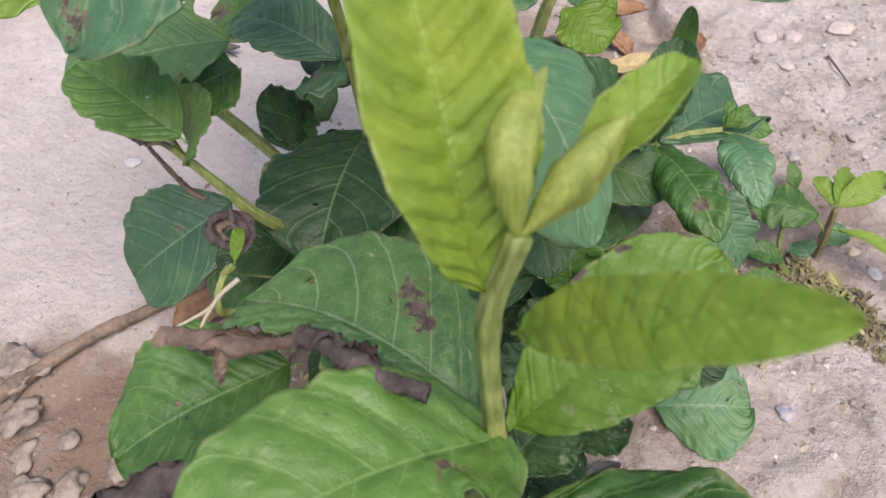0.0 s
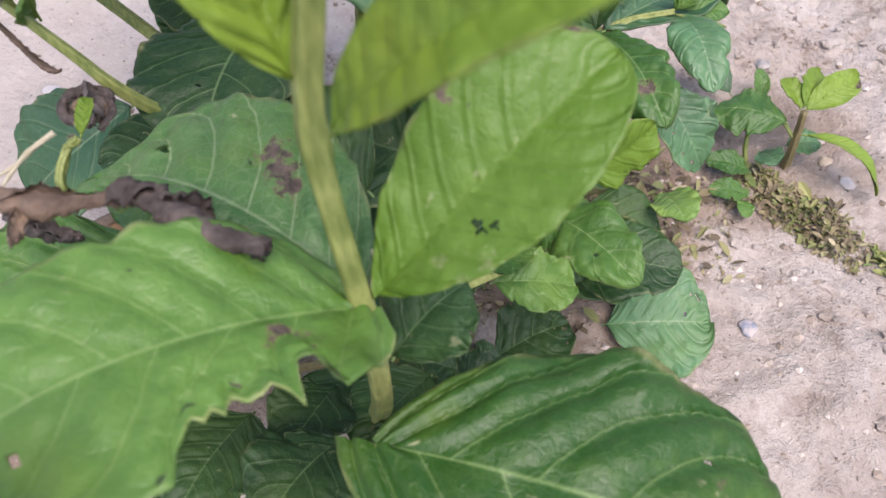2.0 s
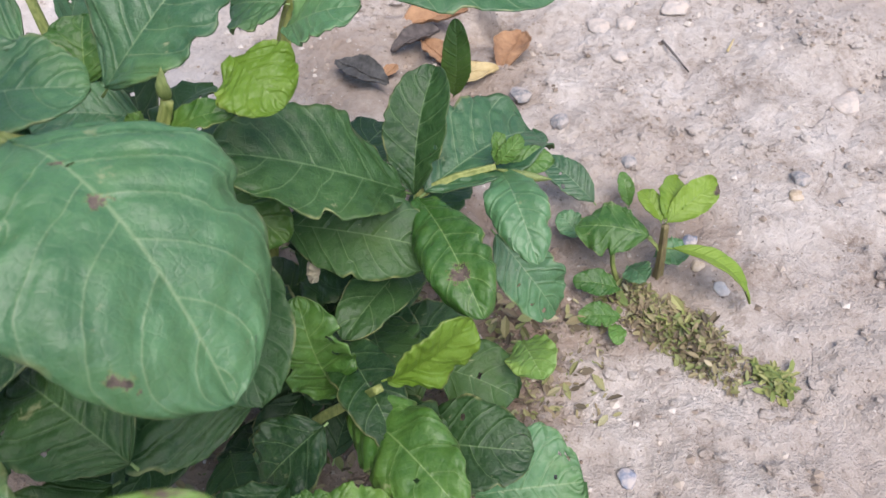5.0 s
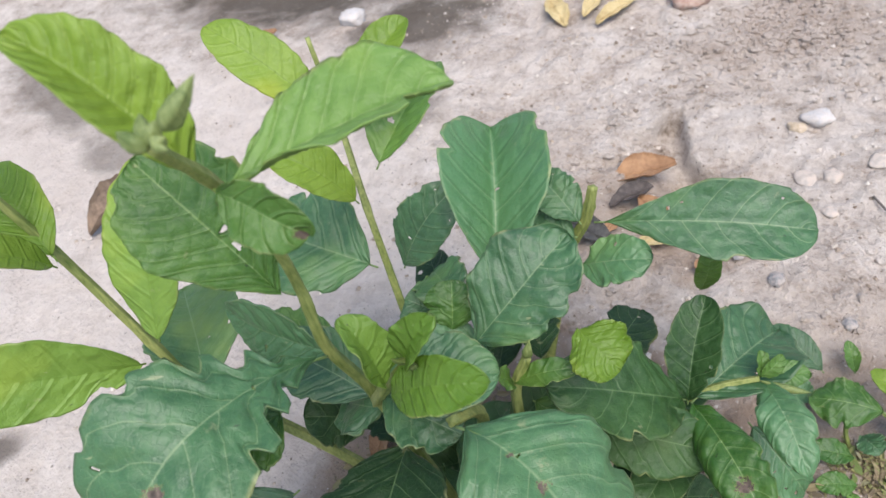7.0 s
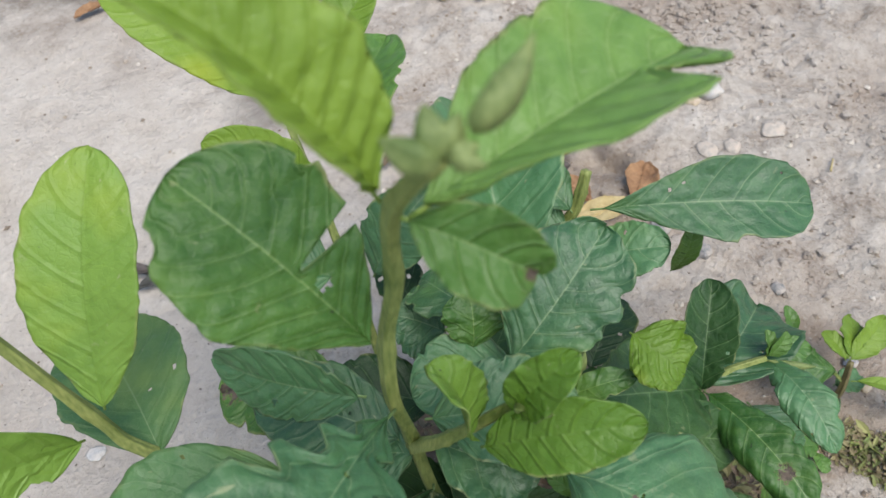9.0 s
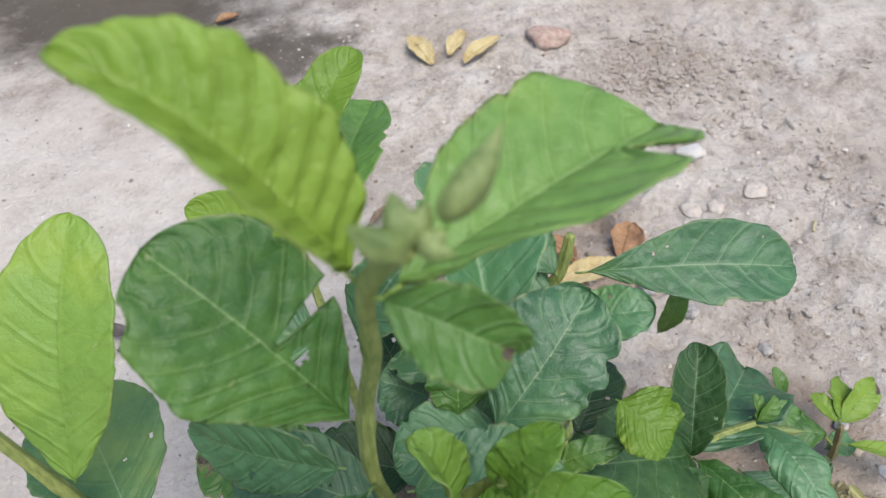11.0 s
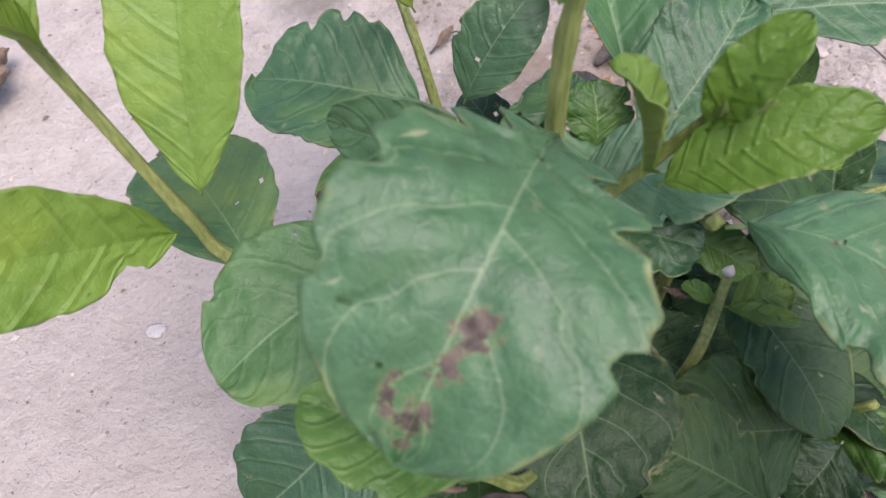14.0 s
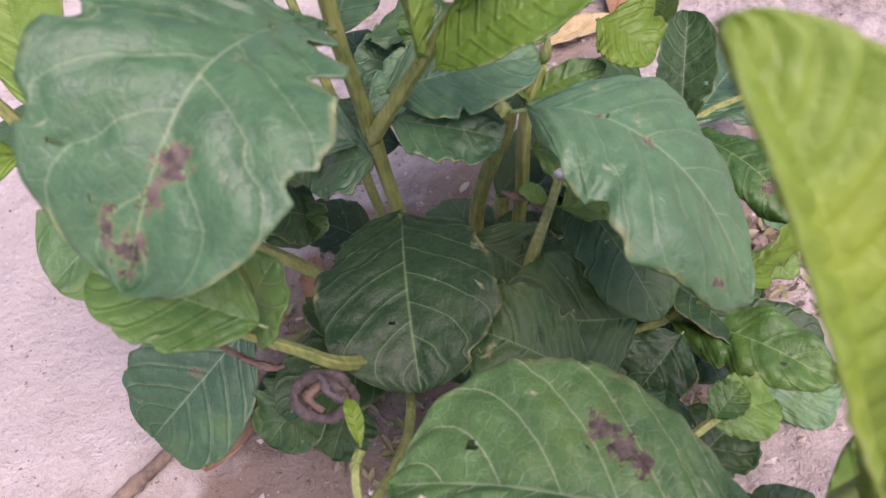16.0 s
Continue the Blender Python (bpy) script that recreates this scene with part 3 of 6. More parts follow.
leaf(shrub, (-0.0050, 0.0293, 0.1237), (-0.0085, -0.0370, 0.1270), 0.053, (-0.0446, 0.0833, 0.9955), tone='deep', bow=0.1, blunt=0.6, dead=(), quilt=0.018)
leaf(shrub, (0.0660, -0.0140, 0.0980), (0.0177, -0.0115, 0.1120), 0.044, (0.2370, -0.3947, 0.8877), tone='deep', bow=0.08)
leaf(shrub, (-0.0660, 0.0220, 0.0860), (-0.1190, -0.0040, 0.0530), 0.05, (0.1043, -0.4201, 0.9015), tone='old', bow=0.06, blunt=0.6, dead=((0.45, 0.15, 0.0018),), wave=0.05, cup=0.2, bites=((0.5, 1, 0.02, 0.01),), quilt=0.012)
leaf(shrub, (-0.0352, -0.0378, 0.1774), (-0.0683, -0.0239, 0.1913), 0.025, (0.3094, -0.1887, 0.9320), tone='mid', bow=0.05)
leaf(shrub, (-0.0445, -0.0252, 0.1584), (-0.0321, -0.0261, 0.1854), 0.022, (-0.7971, -0.4911, 0.3514), tone='fresh')
leaf(shrub, (0.0530, -0.0965, 0.1530), (-0.0180, -0.0650, 0.1490), 0.062, (0.0500, 0.1200, 0.9900), tone='net', bow=0.1, roll_edge=0, quilt=0.035, wave=0.11, dead=((0.42, 0.42, 0.004), (0.36, 0.36, 0.0035), (0.48, 0.5, 0.0035)), nu=96, nv=36, bites=((0.5, -1, 0.55, 0.42), (0.8, -1, 0.3, 0.15)), blunt=0.6, lobe=(0, 0.1), mid=(0.0225, -0.08, 0.16), lean=0)
leaf(shrub, (0.0559, -0.1037, 0.1602), (0.0002, -0.1474, 0.1783), 0.046, (0.1852, 0.1650, 0.9687), tone='mid', bow=0.1, blunt=0.45, quilt=0.032, bites=((0.235, -1, 0.5, 0.035), (0.33, -1, 0.42, 0.06), (0.44, -1, 0.32, 0.08)), dead=((0.22, -0.35, 0.0035),), nu=96, nv=36, curl=0.3, lobe=(0.16, 0.08), lean=0, broad=0.35, petiole=0.02)
leaf(shrub, (0.0570, -0.1186, 0.1332), (0.1530, -0.1357, 0.1231), 0.064, (0.0684, 0.0258, 0.9973), tone='rich', bow=0.1, quilt=0.045, nu=96, nv=36, blunt=0.05, lobe=(0.1, 0.25), cup=-0.12, curl=0.5, lean=0)
leaf(shrub, (0.0593, -0.1016, 0.1614), (0.0965, -0.0760, 0.1985), 0.029, (-0.2229, -0.6131, 0.7579), tone='lime', bow=0.05, quilt=0.022, blunt=0.65, holes=((0.36, 0.4, 0.0012), (0.4, 0.5, 0.0009)), nu=84, nv=30, dead=((0.95, -0.9, 0.0016), (0.6, -0.95, 0.0018), (0.75, -0.95, 0.0014)), fold=0.3, cup=0.05, lean=0, lobe=(0.15, 0.1))
leaf(shrub, (0.0574, -0.1018, 0.2017), (0.0928, -0.1217, 0.2445), 0.0125, (-0.7400, -0.3800, 0.5000), tone='young', bow=0.05, cup=0.1, quilt=0.045, nu=90, nv=28, fold=0.3, lean=0, veins=10)
leaf(shrub, (0.0531, -0.0975, 0.2030), (0.0332, -0.0670, 0.2646), 0.026, (0.4798, -0.7145, 0.5091), tone='young', bow=0.05, cup=0.3, quilt=0.085, nu=96, nv=32, lean=0, veins=13, fold=0.3)
leaf(shrub, (0.0587, -0.1010, 0.1344), (0.0734, -0.0854, 0.1440), 0.024, (-0.2913, -0.2866, 0.9127), tone='deep')
leaf(shrub, (0.0759, -0.0477, 0.0846), (0.1034, -0.0435, 0.0807), 0.022, (0.1474, -0.0571, 0.9874), tone='mid')
leaf(shrub, (0.1220, -0.0140, 0.0060), (0.1660, -0.0120, 0.0120), 0.047, (-0.1009, -0.4470, 0.8888), tone='old', bow=0.05, blunt=0.7, wave=0.13, cup=0.2)
leaf(shrub, (0.0983, -0.0057, 0.0893), (0.1268, 0.0066, 0.1027), 0.022, (0.3505, -0.9301, 0.1093), tone='young', bow=0.06, cup=0.2, quilt=0.03, nu=60, nv=20)
leaf(shrub, (0.0802, 0.0037, 0.0621), (0.0738, 0.0138, 0.1068), 0.024, (0.2181, -0.9448, 0.2444), tone='mid', wave=0.24, cup=0.2, bites=((0.3, 1, 0.25, 0.04), (0.5, -1, 0.3, 0.04), (0.7, 1, 0.3, 0.04), (0.8, -1, 0.2, 0.03)))
leaf(shrub, (0.0833, -0.0006, 0.0642), (0.1215, -0.0435, 0.0862), 0.03, (-0.3479, 0.1628, 0.9233), tone='mid', bow=0.1, quilt=0.05, wave=0.22, nu=60, nv=20, cup=0.2, roll_edge=0.3)
leaf(shrub, (0.1073, 0.0614, 0.0947), (0.1166, 0.0956, 0.1270), 0.022, (-0.1979, -0.6436, 0.7394), tone='deep', cup=0.5)
leaf(shrub, (0.1088, 0.0621, 0.0956), (0.1538, 0.1071, 0.0856), 0.042, (0.1897, 0.0284, 0.9814), tone='old', wave=0.13, cup=0.35)
leaf(shrub, (0.1068, 0.0620, 0.0985), (0.0530, 0.0450, 0.1420), 0.04, (0.5000, -0.1500, 0.8500), tone='deep', bow=0.06, blunt=0.5, wave=0.13, cup=0.2, lean=0)
leaf(shrub, (0.1088, 0.0621, 0.0956), (0.1295, 0.0084, 0.1024), 0.027, (-0.2124, 0.0418, 0.9763), tone='mid', bow=0.1, wave=0.22, cup=0.2, roll_edge=0.4, dead=((0.75, 0.1, 0.0035),), quilt=0.04)
leaf(shrub, (0.1384, 0.0717, 0.0960), (0.1478, 0.0290, 0.1000), 0.022, (-0.0056, -0.4984, 0.8669), tone='old', bow=0.2, wave=0.13, cup=0.2, roll_edge=0.3, lean=0)
leaf(shrub, (0.1347, 0.0645, 0.0729), (0.1597, 0.0445, 0.0429), 0.024, (0.3088, -0.6523, 0.6922), tone='old', wave=0.13, cup=0.2)
leaf(shrub, (0.1217, 0.1347, 0.0781), (0.1244, 0.1328, 0.1181), 0.012, (-0.0476, -0.9979, -0.0449), tone='fresh')
leaf(shrub, (0.0718, 0.1260, 0.1434), (0.1630, 0.1145, 0.1444), 0.034, (-0.0759, -0.5288, 0.8453), tone='old', bow=0.04, blunt=1.0, cup=0.3, nu=64, nv=28, dead=())
leaf(shrub, (0.0648, 0.1075, 0.1359), (0.0944, 0.0976, 0.1512), 0.024, (-0.5057, -0.2251, 0.8328), tone='old')
leaf(shrub, (0.0242, 0.0534, 0.1550), (0.0625, 0.0849, 0.1840), 0.038, (-0.1951, -0.5257, 0.8280), tone='old', bow=0.06, cup=0.2, blunt=0.6, wave=0.13)
leaf(shrub, (0.0310, 0.0857, 0.1503), (0.0265, 0.1650, 0.1740), 0.046, (0.1613, -0.4817, 0.8614), tone='old', bow=0.05, cup=0.1, blunt=0.7, wave=0.03, fold=0.8, lean=0)
leaf(shrub, (0.0646, 0.0547, 0.1649), (0.0793, 0.0402, 0.1590), 0.024, (0.0265, -0.3543, 0.9348), tone='young', bow=0.1, cup=0.1, wave=0.08, nu=60, nv=20)
leaf(shrub, (-0.0344, 0.1291, 0.1618), (-0.0682, 0.1273, 0.2030), 0.022, (0.6986, -0.4527, 0.5540), tone='young', cup=0.4)
leaf(shrub, (-0.0489, 0.1654, 0.1852), (-0.1012, 0.1835, 0.2320), 0.026, (0.4494, -0.5403, 0.7114), tone='young', cup=0.2, quilt=0.03, nu=60, nv=20)
leaf(shrub, (-0.0381, 0.1578, 0.1919), (-0.0051, 0.1819, 0.2237), 0.020, (-0.1583, -0.7019, 0.6944), tone='young', cup=0.4, quilt=0.03, nu=60, nv=20)
leaf(shrub, (-0.0295, 0.1497, 0.1638), (-0.0030, 0.2050, 0.1850), 0.034, (-0.1067, -0.3114, 0.9443), tone='mid', bow=0.05, cup=0.4)
leaf(shrub, (-0.0341, 0.1198, 0.1263), (-0.1021, 0.1454, 0.1324), 0.058, (-0.0145, -0.2690, 0.9630), tone='old', bow=0.06, quilt=0.02, wave=0.13, cup=0.2)
leaf(shrub, (-0.0210, 0.1196, 0.1244), (0.0103, 0.1330, 0.1647), 0.030, (-0.4224, -0.7098, 0.5637), tone='old', quilt=0.02)
leaf(shrub, (-0.0995, 0.0466, 0.1731), (-0.0870, 0.0945, 0.2355), 0.033, (-0.0200, -0.8000, 0.5800), tone='lime', bow=0.05, cup=0.15, blunt=0.55, nu=84, nv=28, quilt=0.012, petiole=0.02, lean=0)
leaf(shrub, (-0.1073, 0.0412, 0.1656), (-0.1653, -0.0008, 0.2176), 0.031, (0.7308, -0.5948, 0.3347), tone='lime', bow=0.06, cup=0.15, blunt=0.55, bites=((0.2, -1, 0.35, 0.06),), nu=84, nv=28, quilt=0.012, petiole=0.02, lean=0)
leaf(shrub, (-0.0940, 0.0436, 0.1374), (-0.1300, 0.1030, 0.1400), 0.045, (0.2500, -0.3500, 0.9000), tone='pale', bow=0.06, lean=0, bites=((0.5, 1, 0.02, 0.01),), quilt=0.02, wave=0.05)
leaf(shrub, (-0.1149, 0.0487, 0.2195), (-0.1228, 0.0220, 0.2575), 0.014, (0.8645, 0.3086, 0.3967), tone='young', cup=0.5, nu=60, nv=20)
leaf(shrub, (-0.1178, 0.0523, 0.2187), (-0.1483, 0.0822, 0.2410), 0.022, (0.3414, -0.3116, 0.8868), tone='young', cup=0.3, quilt=0.03, nu=60, nv=20)
leaf(shrub, (-0.1241, 0.0510, 0.2559), (-0.1361, 0.0710, 0.2809), 0.012, (0.5083, -0.5368, 0.6734), tone='young', cup=0.4)
leaf(shrub, (-0.0450, 0.0250, 0.1650), (-0.0950, -0.0050, 0.1650), 0.045, (0.0870, -0.1449, 0.9856), tone='pale', bow=0.06, bites=((0.35, -1, 0.2, 0.03), (0.8, 1, 0.1, 0.03)), quilt=0.012, wave=0.06)
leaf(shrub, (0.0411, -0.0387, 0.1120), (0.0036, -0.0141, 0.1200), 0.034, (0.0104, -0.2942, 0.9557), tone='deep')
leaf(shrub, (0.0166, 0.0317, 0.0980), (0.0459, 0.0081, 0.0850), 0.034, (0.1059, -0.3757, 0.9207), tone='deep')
leaf(shrub, (0.0476, 0.0467, 0.0550), (0.0757, 0.0317, 0.0420), 0.012, (0.1994, -0.4018, 0.8937), tone='fresh')
leaf(shrub, (-0.0040, 0.0300, 0.1740), (0.0401, 0.0280, 0.1800), 0.030, (-0.1419, -0.2690, 0.9526), tone='old', bow=0.05)
leaf(shrub, (-0.0030, 0.0260, 0.1680), (0.0269, 0.0116, 0.1680), 0.024, (-0.0826, -0.1715, 0.9817), tone='old', bow=0.05)
leaf(shrub, (-0.0090, 0.0300, 0.1500), (-0.0282, 0.0379, 0.1400), 0.026, (-0.4760, -0.0437, 0.8784), tone='old')
leaf(shrub, (-0.0280, 0.0520, 0.1500), (-0.0740, 0.0620, 0.1500), 0.032, (-0.0498, -0.2291, 0.9721), tone='mid', dead=((0.95, 0, 0.008),))
leaf(shrub, (-0.0044, -0.0725, 0.1250), (-0.0500, -0.1070, 0.1225), 0.052, (-0.1723, -0.1649, 0.9711), tone='mid', bow=0.06, blunt=0.4)
leaf(shrub, (0.0817, -0.0160, 0.0850), (0.0607, -0.0313, 0.0750), 0.026, (-0.2423, -0.2757, 0.9302), tone='deep')
leaf(shrub, (0.0714, -0.0318, 0.0800), (0.0541, -0.0571, 0.0820), 0.024, (0.0643, 0.0349, 0.9973), tone='deep')
leaf(shrub, (0.0520, -0.0960, 0.1280), (0.0617, -0.0741, 0.1150), 0.026, (0.1930, 0.4363, 0.8788), tone='mid')
leaf(shrub, (0.0764, -0.0506, 0.0940), (0.0880, -0.0426, 0.0980), 0.012, (-0.2007, -0.1905, 0.9610), tone='mid')
leaf(shrub, (0.0660, 0.1300, 0.1380), (0.0451, 0.1549, 0.1500), 0.022, (0.0273, -0.4151, 0.9094), tone='old')
leaf(shrub, (0.0640, 0.1260, 0.1340), (0.0400, 0.1310, 0.1320), 0.030, (-0.1446, -0.3234, 0.9351), tone='old', quilt=0.02, wave=0.13, cup=0.2)
leaf(shrub, (0.0898, 0.0474, 0.0700), (0.0849, 0.0602, 0.0900), 0.020, (0.1195, -0.8227, 0.5558), tone='deep')
leaf(shrub, (0.1111, 0.0711, 0.0600), (0.0825, 0.0167, 0.0800), 0.024, (0.1811, 0.2540, 0.9501), tone='deep')
leaf(shrub, (0.1449, 0.0404, 0.0300), (0.1514, 0.0182, 0.0400), 0.020, (-0.2961, 0.3180, 0.9007), tone='fresh')
leaf(shrub, (0.0300, 0.0600, 0.1400), (-0.0081, 0.0496, 0.1500), 0.032, (0.3037, -0.2218, 0.9266), tone='old')
leaf(shrub, (0.0146, 0.0643, 0.1500), (0.0155, 0.0791, 0.1650), 0.022, (0.0472, -0.7121, 0.7005), tone='mid')
leaf(shrub, (0.0064, 0.0849, 0.1300), (-0.0119, 0.0893, 0.1400), 0.030, (0.3691, -0.3873, 0.8448), tone='old')
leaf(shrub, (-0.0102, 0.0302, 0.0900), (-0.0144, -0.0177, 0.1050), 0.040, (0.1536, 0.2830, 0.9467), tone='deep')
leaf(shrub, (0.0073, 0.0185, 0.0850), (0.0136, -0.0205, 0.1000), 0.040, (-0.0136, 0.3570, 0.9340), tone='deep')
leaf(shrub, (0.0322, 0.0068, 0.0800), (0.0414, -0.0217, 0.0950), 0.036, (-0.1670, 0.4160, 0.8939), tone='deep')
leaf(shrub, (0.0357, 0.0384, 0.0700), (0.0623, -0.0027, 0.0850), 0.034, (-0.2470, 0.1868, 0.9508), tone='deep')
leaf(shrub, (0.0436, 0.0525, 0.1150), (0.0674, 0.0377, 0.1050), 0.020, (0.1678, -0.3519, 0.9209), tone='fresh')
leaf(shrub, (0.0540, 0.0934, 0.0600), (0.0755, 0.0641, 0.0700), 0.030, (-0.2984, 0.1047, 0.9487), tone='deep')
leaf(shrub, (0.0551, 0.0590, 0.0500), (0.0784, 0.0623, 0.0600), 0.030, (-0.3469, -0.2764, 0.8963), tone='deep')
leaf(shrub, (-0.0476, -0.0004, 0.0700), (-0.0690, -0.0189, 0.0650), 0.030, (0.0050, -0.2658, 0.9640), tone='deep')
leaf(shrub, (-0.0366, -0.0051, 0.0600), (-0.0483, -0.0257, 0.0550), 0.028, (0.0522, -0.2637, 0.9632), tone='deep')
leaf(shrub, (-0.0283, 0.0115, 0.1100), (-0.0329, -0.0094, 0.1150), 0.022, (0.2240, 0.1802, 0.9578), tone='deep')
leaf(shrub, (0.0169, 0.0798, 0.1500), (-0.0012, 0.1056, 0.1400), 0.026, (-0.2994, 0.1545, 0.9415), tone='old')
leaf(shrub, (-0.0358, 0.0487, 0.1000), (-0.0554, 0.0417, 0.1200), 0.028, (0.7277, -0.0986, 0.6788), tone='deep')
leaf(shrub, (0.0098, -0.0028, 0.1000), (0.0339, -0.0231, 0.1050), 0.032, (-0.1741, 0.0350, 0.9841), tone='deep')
leaf(shrub, (0.1354, 0.0717, 0.0960), (0.1574, 0.0737, 0.1000), 0.012, (-0.1507, -0.2530, 0.9556), tone='mid')
leaf(shrub, (0.0393, 0.0427, 0.1465), (0.0651, 0.0435, 0.1568), 0.010, (-0.3469, -0.2970, 0.8896), tone='mid')
leaf(shrub, (0.0393, 0.0427, 0.1465), (0.0365, 0.0385, 0.1580), 0.010, (0.9194, 0.2415, 0.3106), tone='mid')
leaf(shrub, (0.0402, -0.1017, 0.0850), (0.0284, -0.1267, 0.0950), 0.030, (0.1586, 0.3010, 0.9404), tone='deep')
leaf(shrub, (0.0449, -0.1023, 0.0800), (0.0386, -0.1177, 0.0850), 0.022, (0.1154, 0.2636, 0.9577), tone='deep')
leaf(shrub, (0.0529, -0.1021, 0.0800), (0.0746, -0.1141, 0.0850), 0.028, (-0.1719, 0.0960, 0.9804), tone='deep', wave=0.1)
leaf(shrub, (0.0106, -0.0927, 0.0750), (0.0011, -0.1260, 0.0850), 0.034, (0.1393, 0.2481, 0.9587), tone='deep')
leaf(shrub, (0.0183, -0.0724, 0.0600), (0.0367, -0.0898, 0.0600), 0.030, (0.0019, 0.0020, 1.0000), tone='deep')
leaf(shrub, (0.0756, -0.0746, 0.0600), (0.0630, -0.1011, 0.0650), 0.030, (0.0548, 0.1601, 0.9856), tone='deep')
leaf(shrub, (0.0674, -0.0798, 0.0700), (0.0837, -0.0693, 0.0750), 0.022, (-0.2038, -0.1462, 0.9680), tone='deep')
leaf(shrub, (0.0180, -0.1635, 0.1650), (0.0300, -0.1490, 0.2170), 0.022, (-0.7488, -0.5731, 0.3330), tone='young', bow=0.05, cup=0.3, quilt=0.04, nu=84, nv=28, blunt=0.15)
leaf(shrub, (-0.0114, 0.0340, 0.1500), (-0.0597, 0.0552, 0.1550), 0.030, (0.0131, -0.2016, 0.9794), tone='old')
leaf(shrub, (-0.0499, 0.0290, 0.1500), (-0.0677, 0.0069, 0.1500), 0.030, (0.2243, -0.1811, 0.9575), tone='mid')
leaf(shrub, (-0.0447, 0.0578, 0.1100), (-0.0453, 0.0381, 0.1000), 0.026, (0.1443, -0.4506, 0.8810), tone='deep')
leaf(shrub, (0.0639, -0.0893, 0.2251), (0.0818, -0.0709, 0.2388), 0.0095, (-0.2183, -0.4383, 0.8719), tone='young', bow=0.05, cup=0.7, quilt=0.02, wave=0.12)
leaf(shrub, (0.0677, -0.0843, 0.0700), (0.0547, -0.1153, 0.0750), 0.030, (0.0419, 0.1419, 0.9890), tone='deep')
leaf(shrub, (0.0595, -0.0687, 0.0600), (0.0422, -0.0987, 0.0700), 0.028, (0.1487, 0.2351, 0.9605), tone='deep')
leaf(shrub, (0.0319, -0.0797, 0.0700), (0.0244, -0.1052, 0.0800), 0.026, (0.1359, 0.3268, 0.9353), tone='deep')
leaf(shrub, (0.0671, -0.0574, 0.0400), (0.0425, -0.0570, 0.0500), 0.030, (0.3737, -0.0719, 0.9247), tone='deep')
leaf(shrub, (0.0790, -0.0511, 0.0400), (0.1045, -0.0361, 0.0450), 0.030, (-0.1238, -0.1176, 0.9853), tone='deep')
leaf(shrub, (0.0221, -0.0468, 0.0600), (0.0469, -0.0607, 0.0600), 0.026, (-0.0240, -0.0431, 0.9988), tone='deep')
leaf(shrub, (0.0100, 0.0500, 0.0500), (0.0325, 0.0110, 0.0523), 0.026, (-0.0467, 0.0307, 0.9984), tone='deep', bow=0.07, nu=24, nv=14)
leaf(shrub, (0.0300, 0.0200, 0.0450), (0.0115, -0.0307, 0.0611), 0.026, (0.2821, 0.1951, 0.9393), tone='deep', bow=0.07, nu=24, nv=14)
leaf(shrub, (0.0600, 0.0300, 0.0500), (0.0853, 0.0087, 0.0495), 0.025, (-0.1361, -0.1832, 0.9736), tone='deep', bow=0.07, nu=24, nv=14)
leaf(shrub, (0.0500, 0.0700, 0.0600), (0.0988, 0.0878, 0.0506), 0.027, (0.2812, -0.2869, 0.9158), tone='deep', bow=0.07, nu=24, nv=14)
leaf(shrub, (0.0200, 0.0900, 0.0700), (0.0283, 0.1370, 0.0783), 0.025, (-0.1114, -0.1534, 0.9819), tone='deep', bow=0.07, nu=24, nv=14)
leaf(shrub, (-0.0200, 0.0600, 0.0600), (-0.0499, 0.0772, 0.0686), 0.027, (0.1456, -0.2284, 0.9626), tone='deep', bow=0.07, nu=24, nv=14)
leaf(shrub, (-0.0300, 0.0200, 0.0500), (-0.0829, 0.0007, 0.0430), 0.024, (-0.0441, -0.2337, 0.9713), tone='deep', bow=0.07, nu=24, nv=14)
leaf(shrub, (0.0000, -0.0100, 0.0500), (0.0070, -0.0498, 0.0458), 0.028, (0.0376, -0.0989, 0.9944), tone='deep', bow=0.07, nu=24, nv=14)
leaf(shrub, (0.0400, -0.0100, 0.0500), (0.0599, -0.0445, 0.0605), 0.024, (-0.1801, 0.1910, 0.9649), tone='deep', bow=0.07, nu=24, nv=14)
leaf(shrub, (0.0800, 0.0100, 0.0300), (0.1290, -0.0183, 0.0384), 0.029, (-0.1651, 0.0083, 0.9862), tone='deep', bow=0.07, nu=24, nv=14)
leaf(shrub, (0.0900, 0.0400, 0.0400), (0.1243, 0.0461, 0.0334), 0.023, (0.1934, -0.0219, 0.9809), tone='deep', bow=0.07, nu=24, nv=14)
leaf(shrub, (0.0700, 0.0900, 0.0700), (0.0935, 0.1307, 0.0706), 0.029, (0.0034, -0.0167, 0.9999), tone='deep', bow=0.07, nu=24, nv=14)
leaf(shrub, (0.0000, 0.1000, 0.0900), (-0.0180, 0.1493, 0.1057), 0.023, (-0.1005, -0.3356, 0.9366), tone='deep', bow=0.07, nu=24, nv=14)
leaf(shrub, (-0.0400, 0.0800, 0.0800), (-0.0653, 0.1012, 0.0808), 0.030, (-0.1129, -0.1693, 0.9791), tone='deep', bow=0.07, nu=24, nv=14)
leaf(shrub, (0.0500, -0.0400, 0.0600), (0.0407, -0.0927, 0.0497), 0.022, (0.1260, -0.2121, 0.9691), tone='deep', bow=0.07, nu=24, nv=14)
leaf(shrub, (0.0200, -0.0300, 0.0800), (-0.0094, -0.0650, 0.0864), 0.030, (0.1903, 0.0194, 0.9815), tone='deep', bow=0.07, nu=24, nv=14)
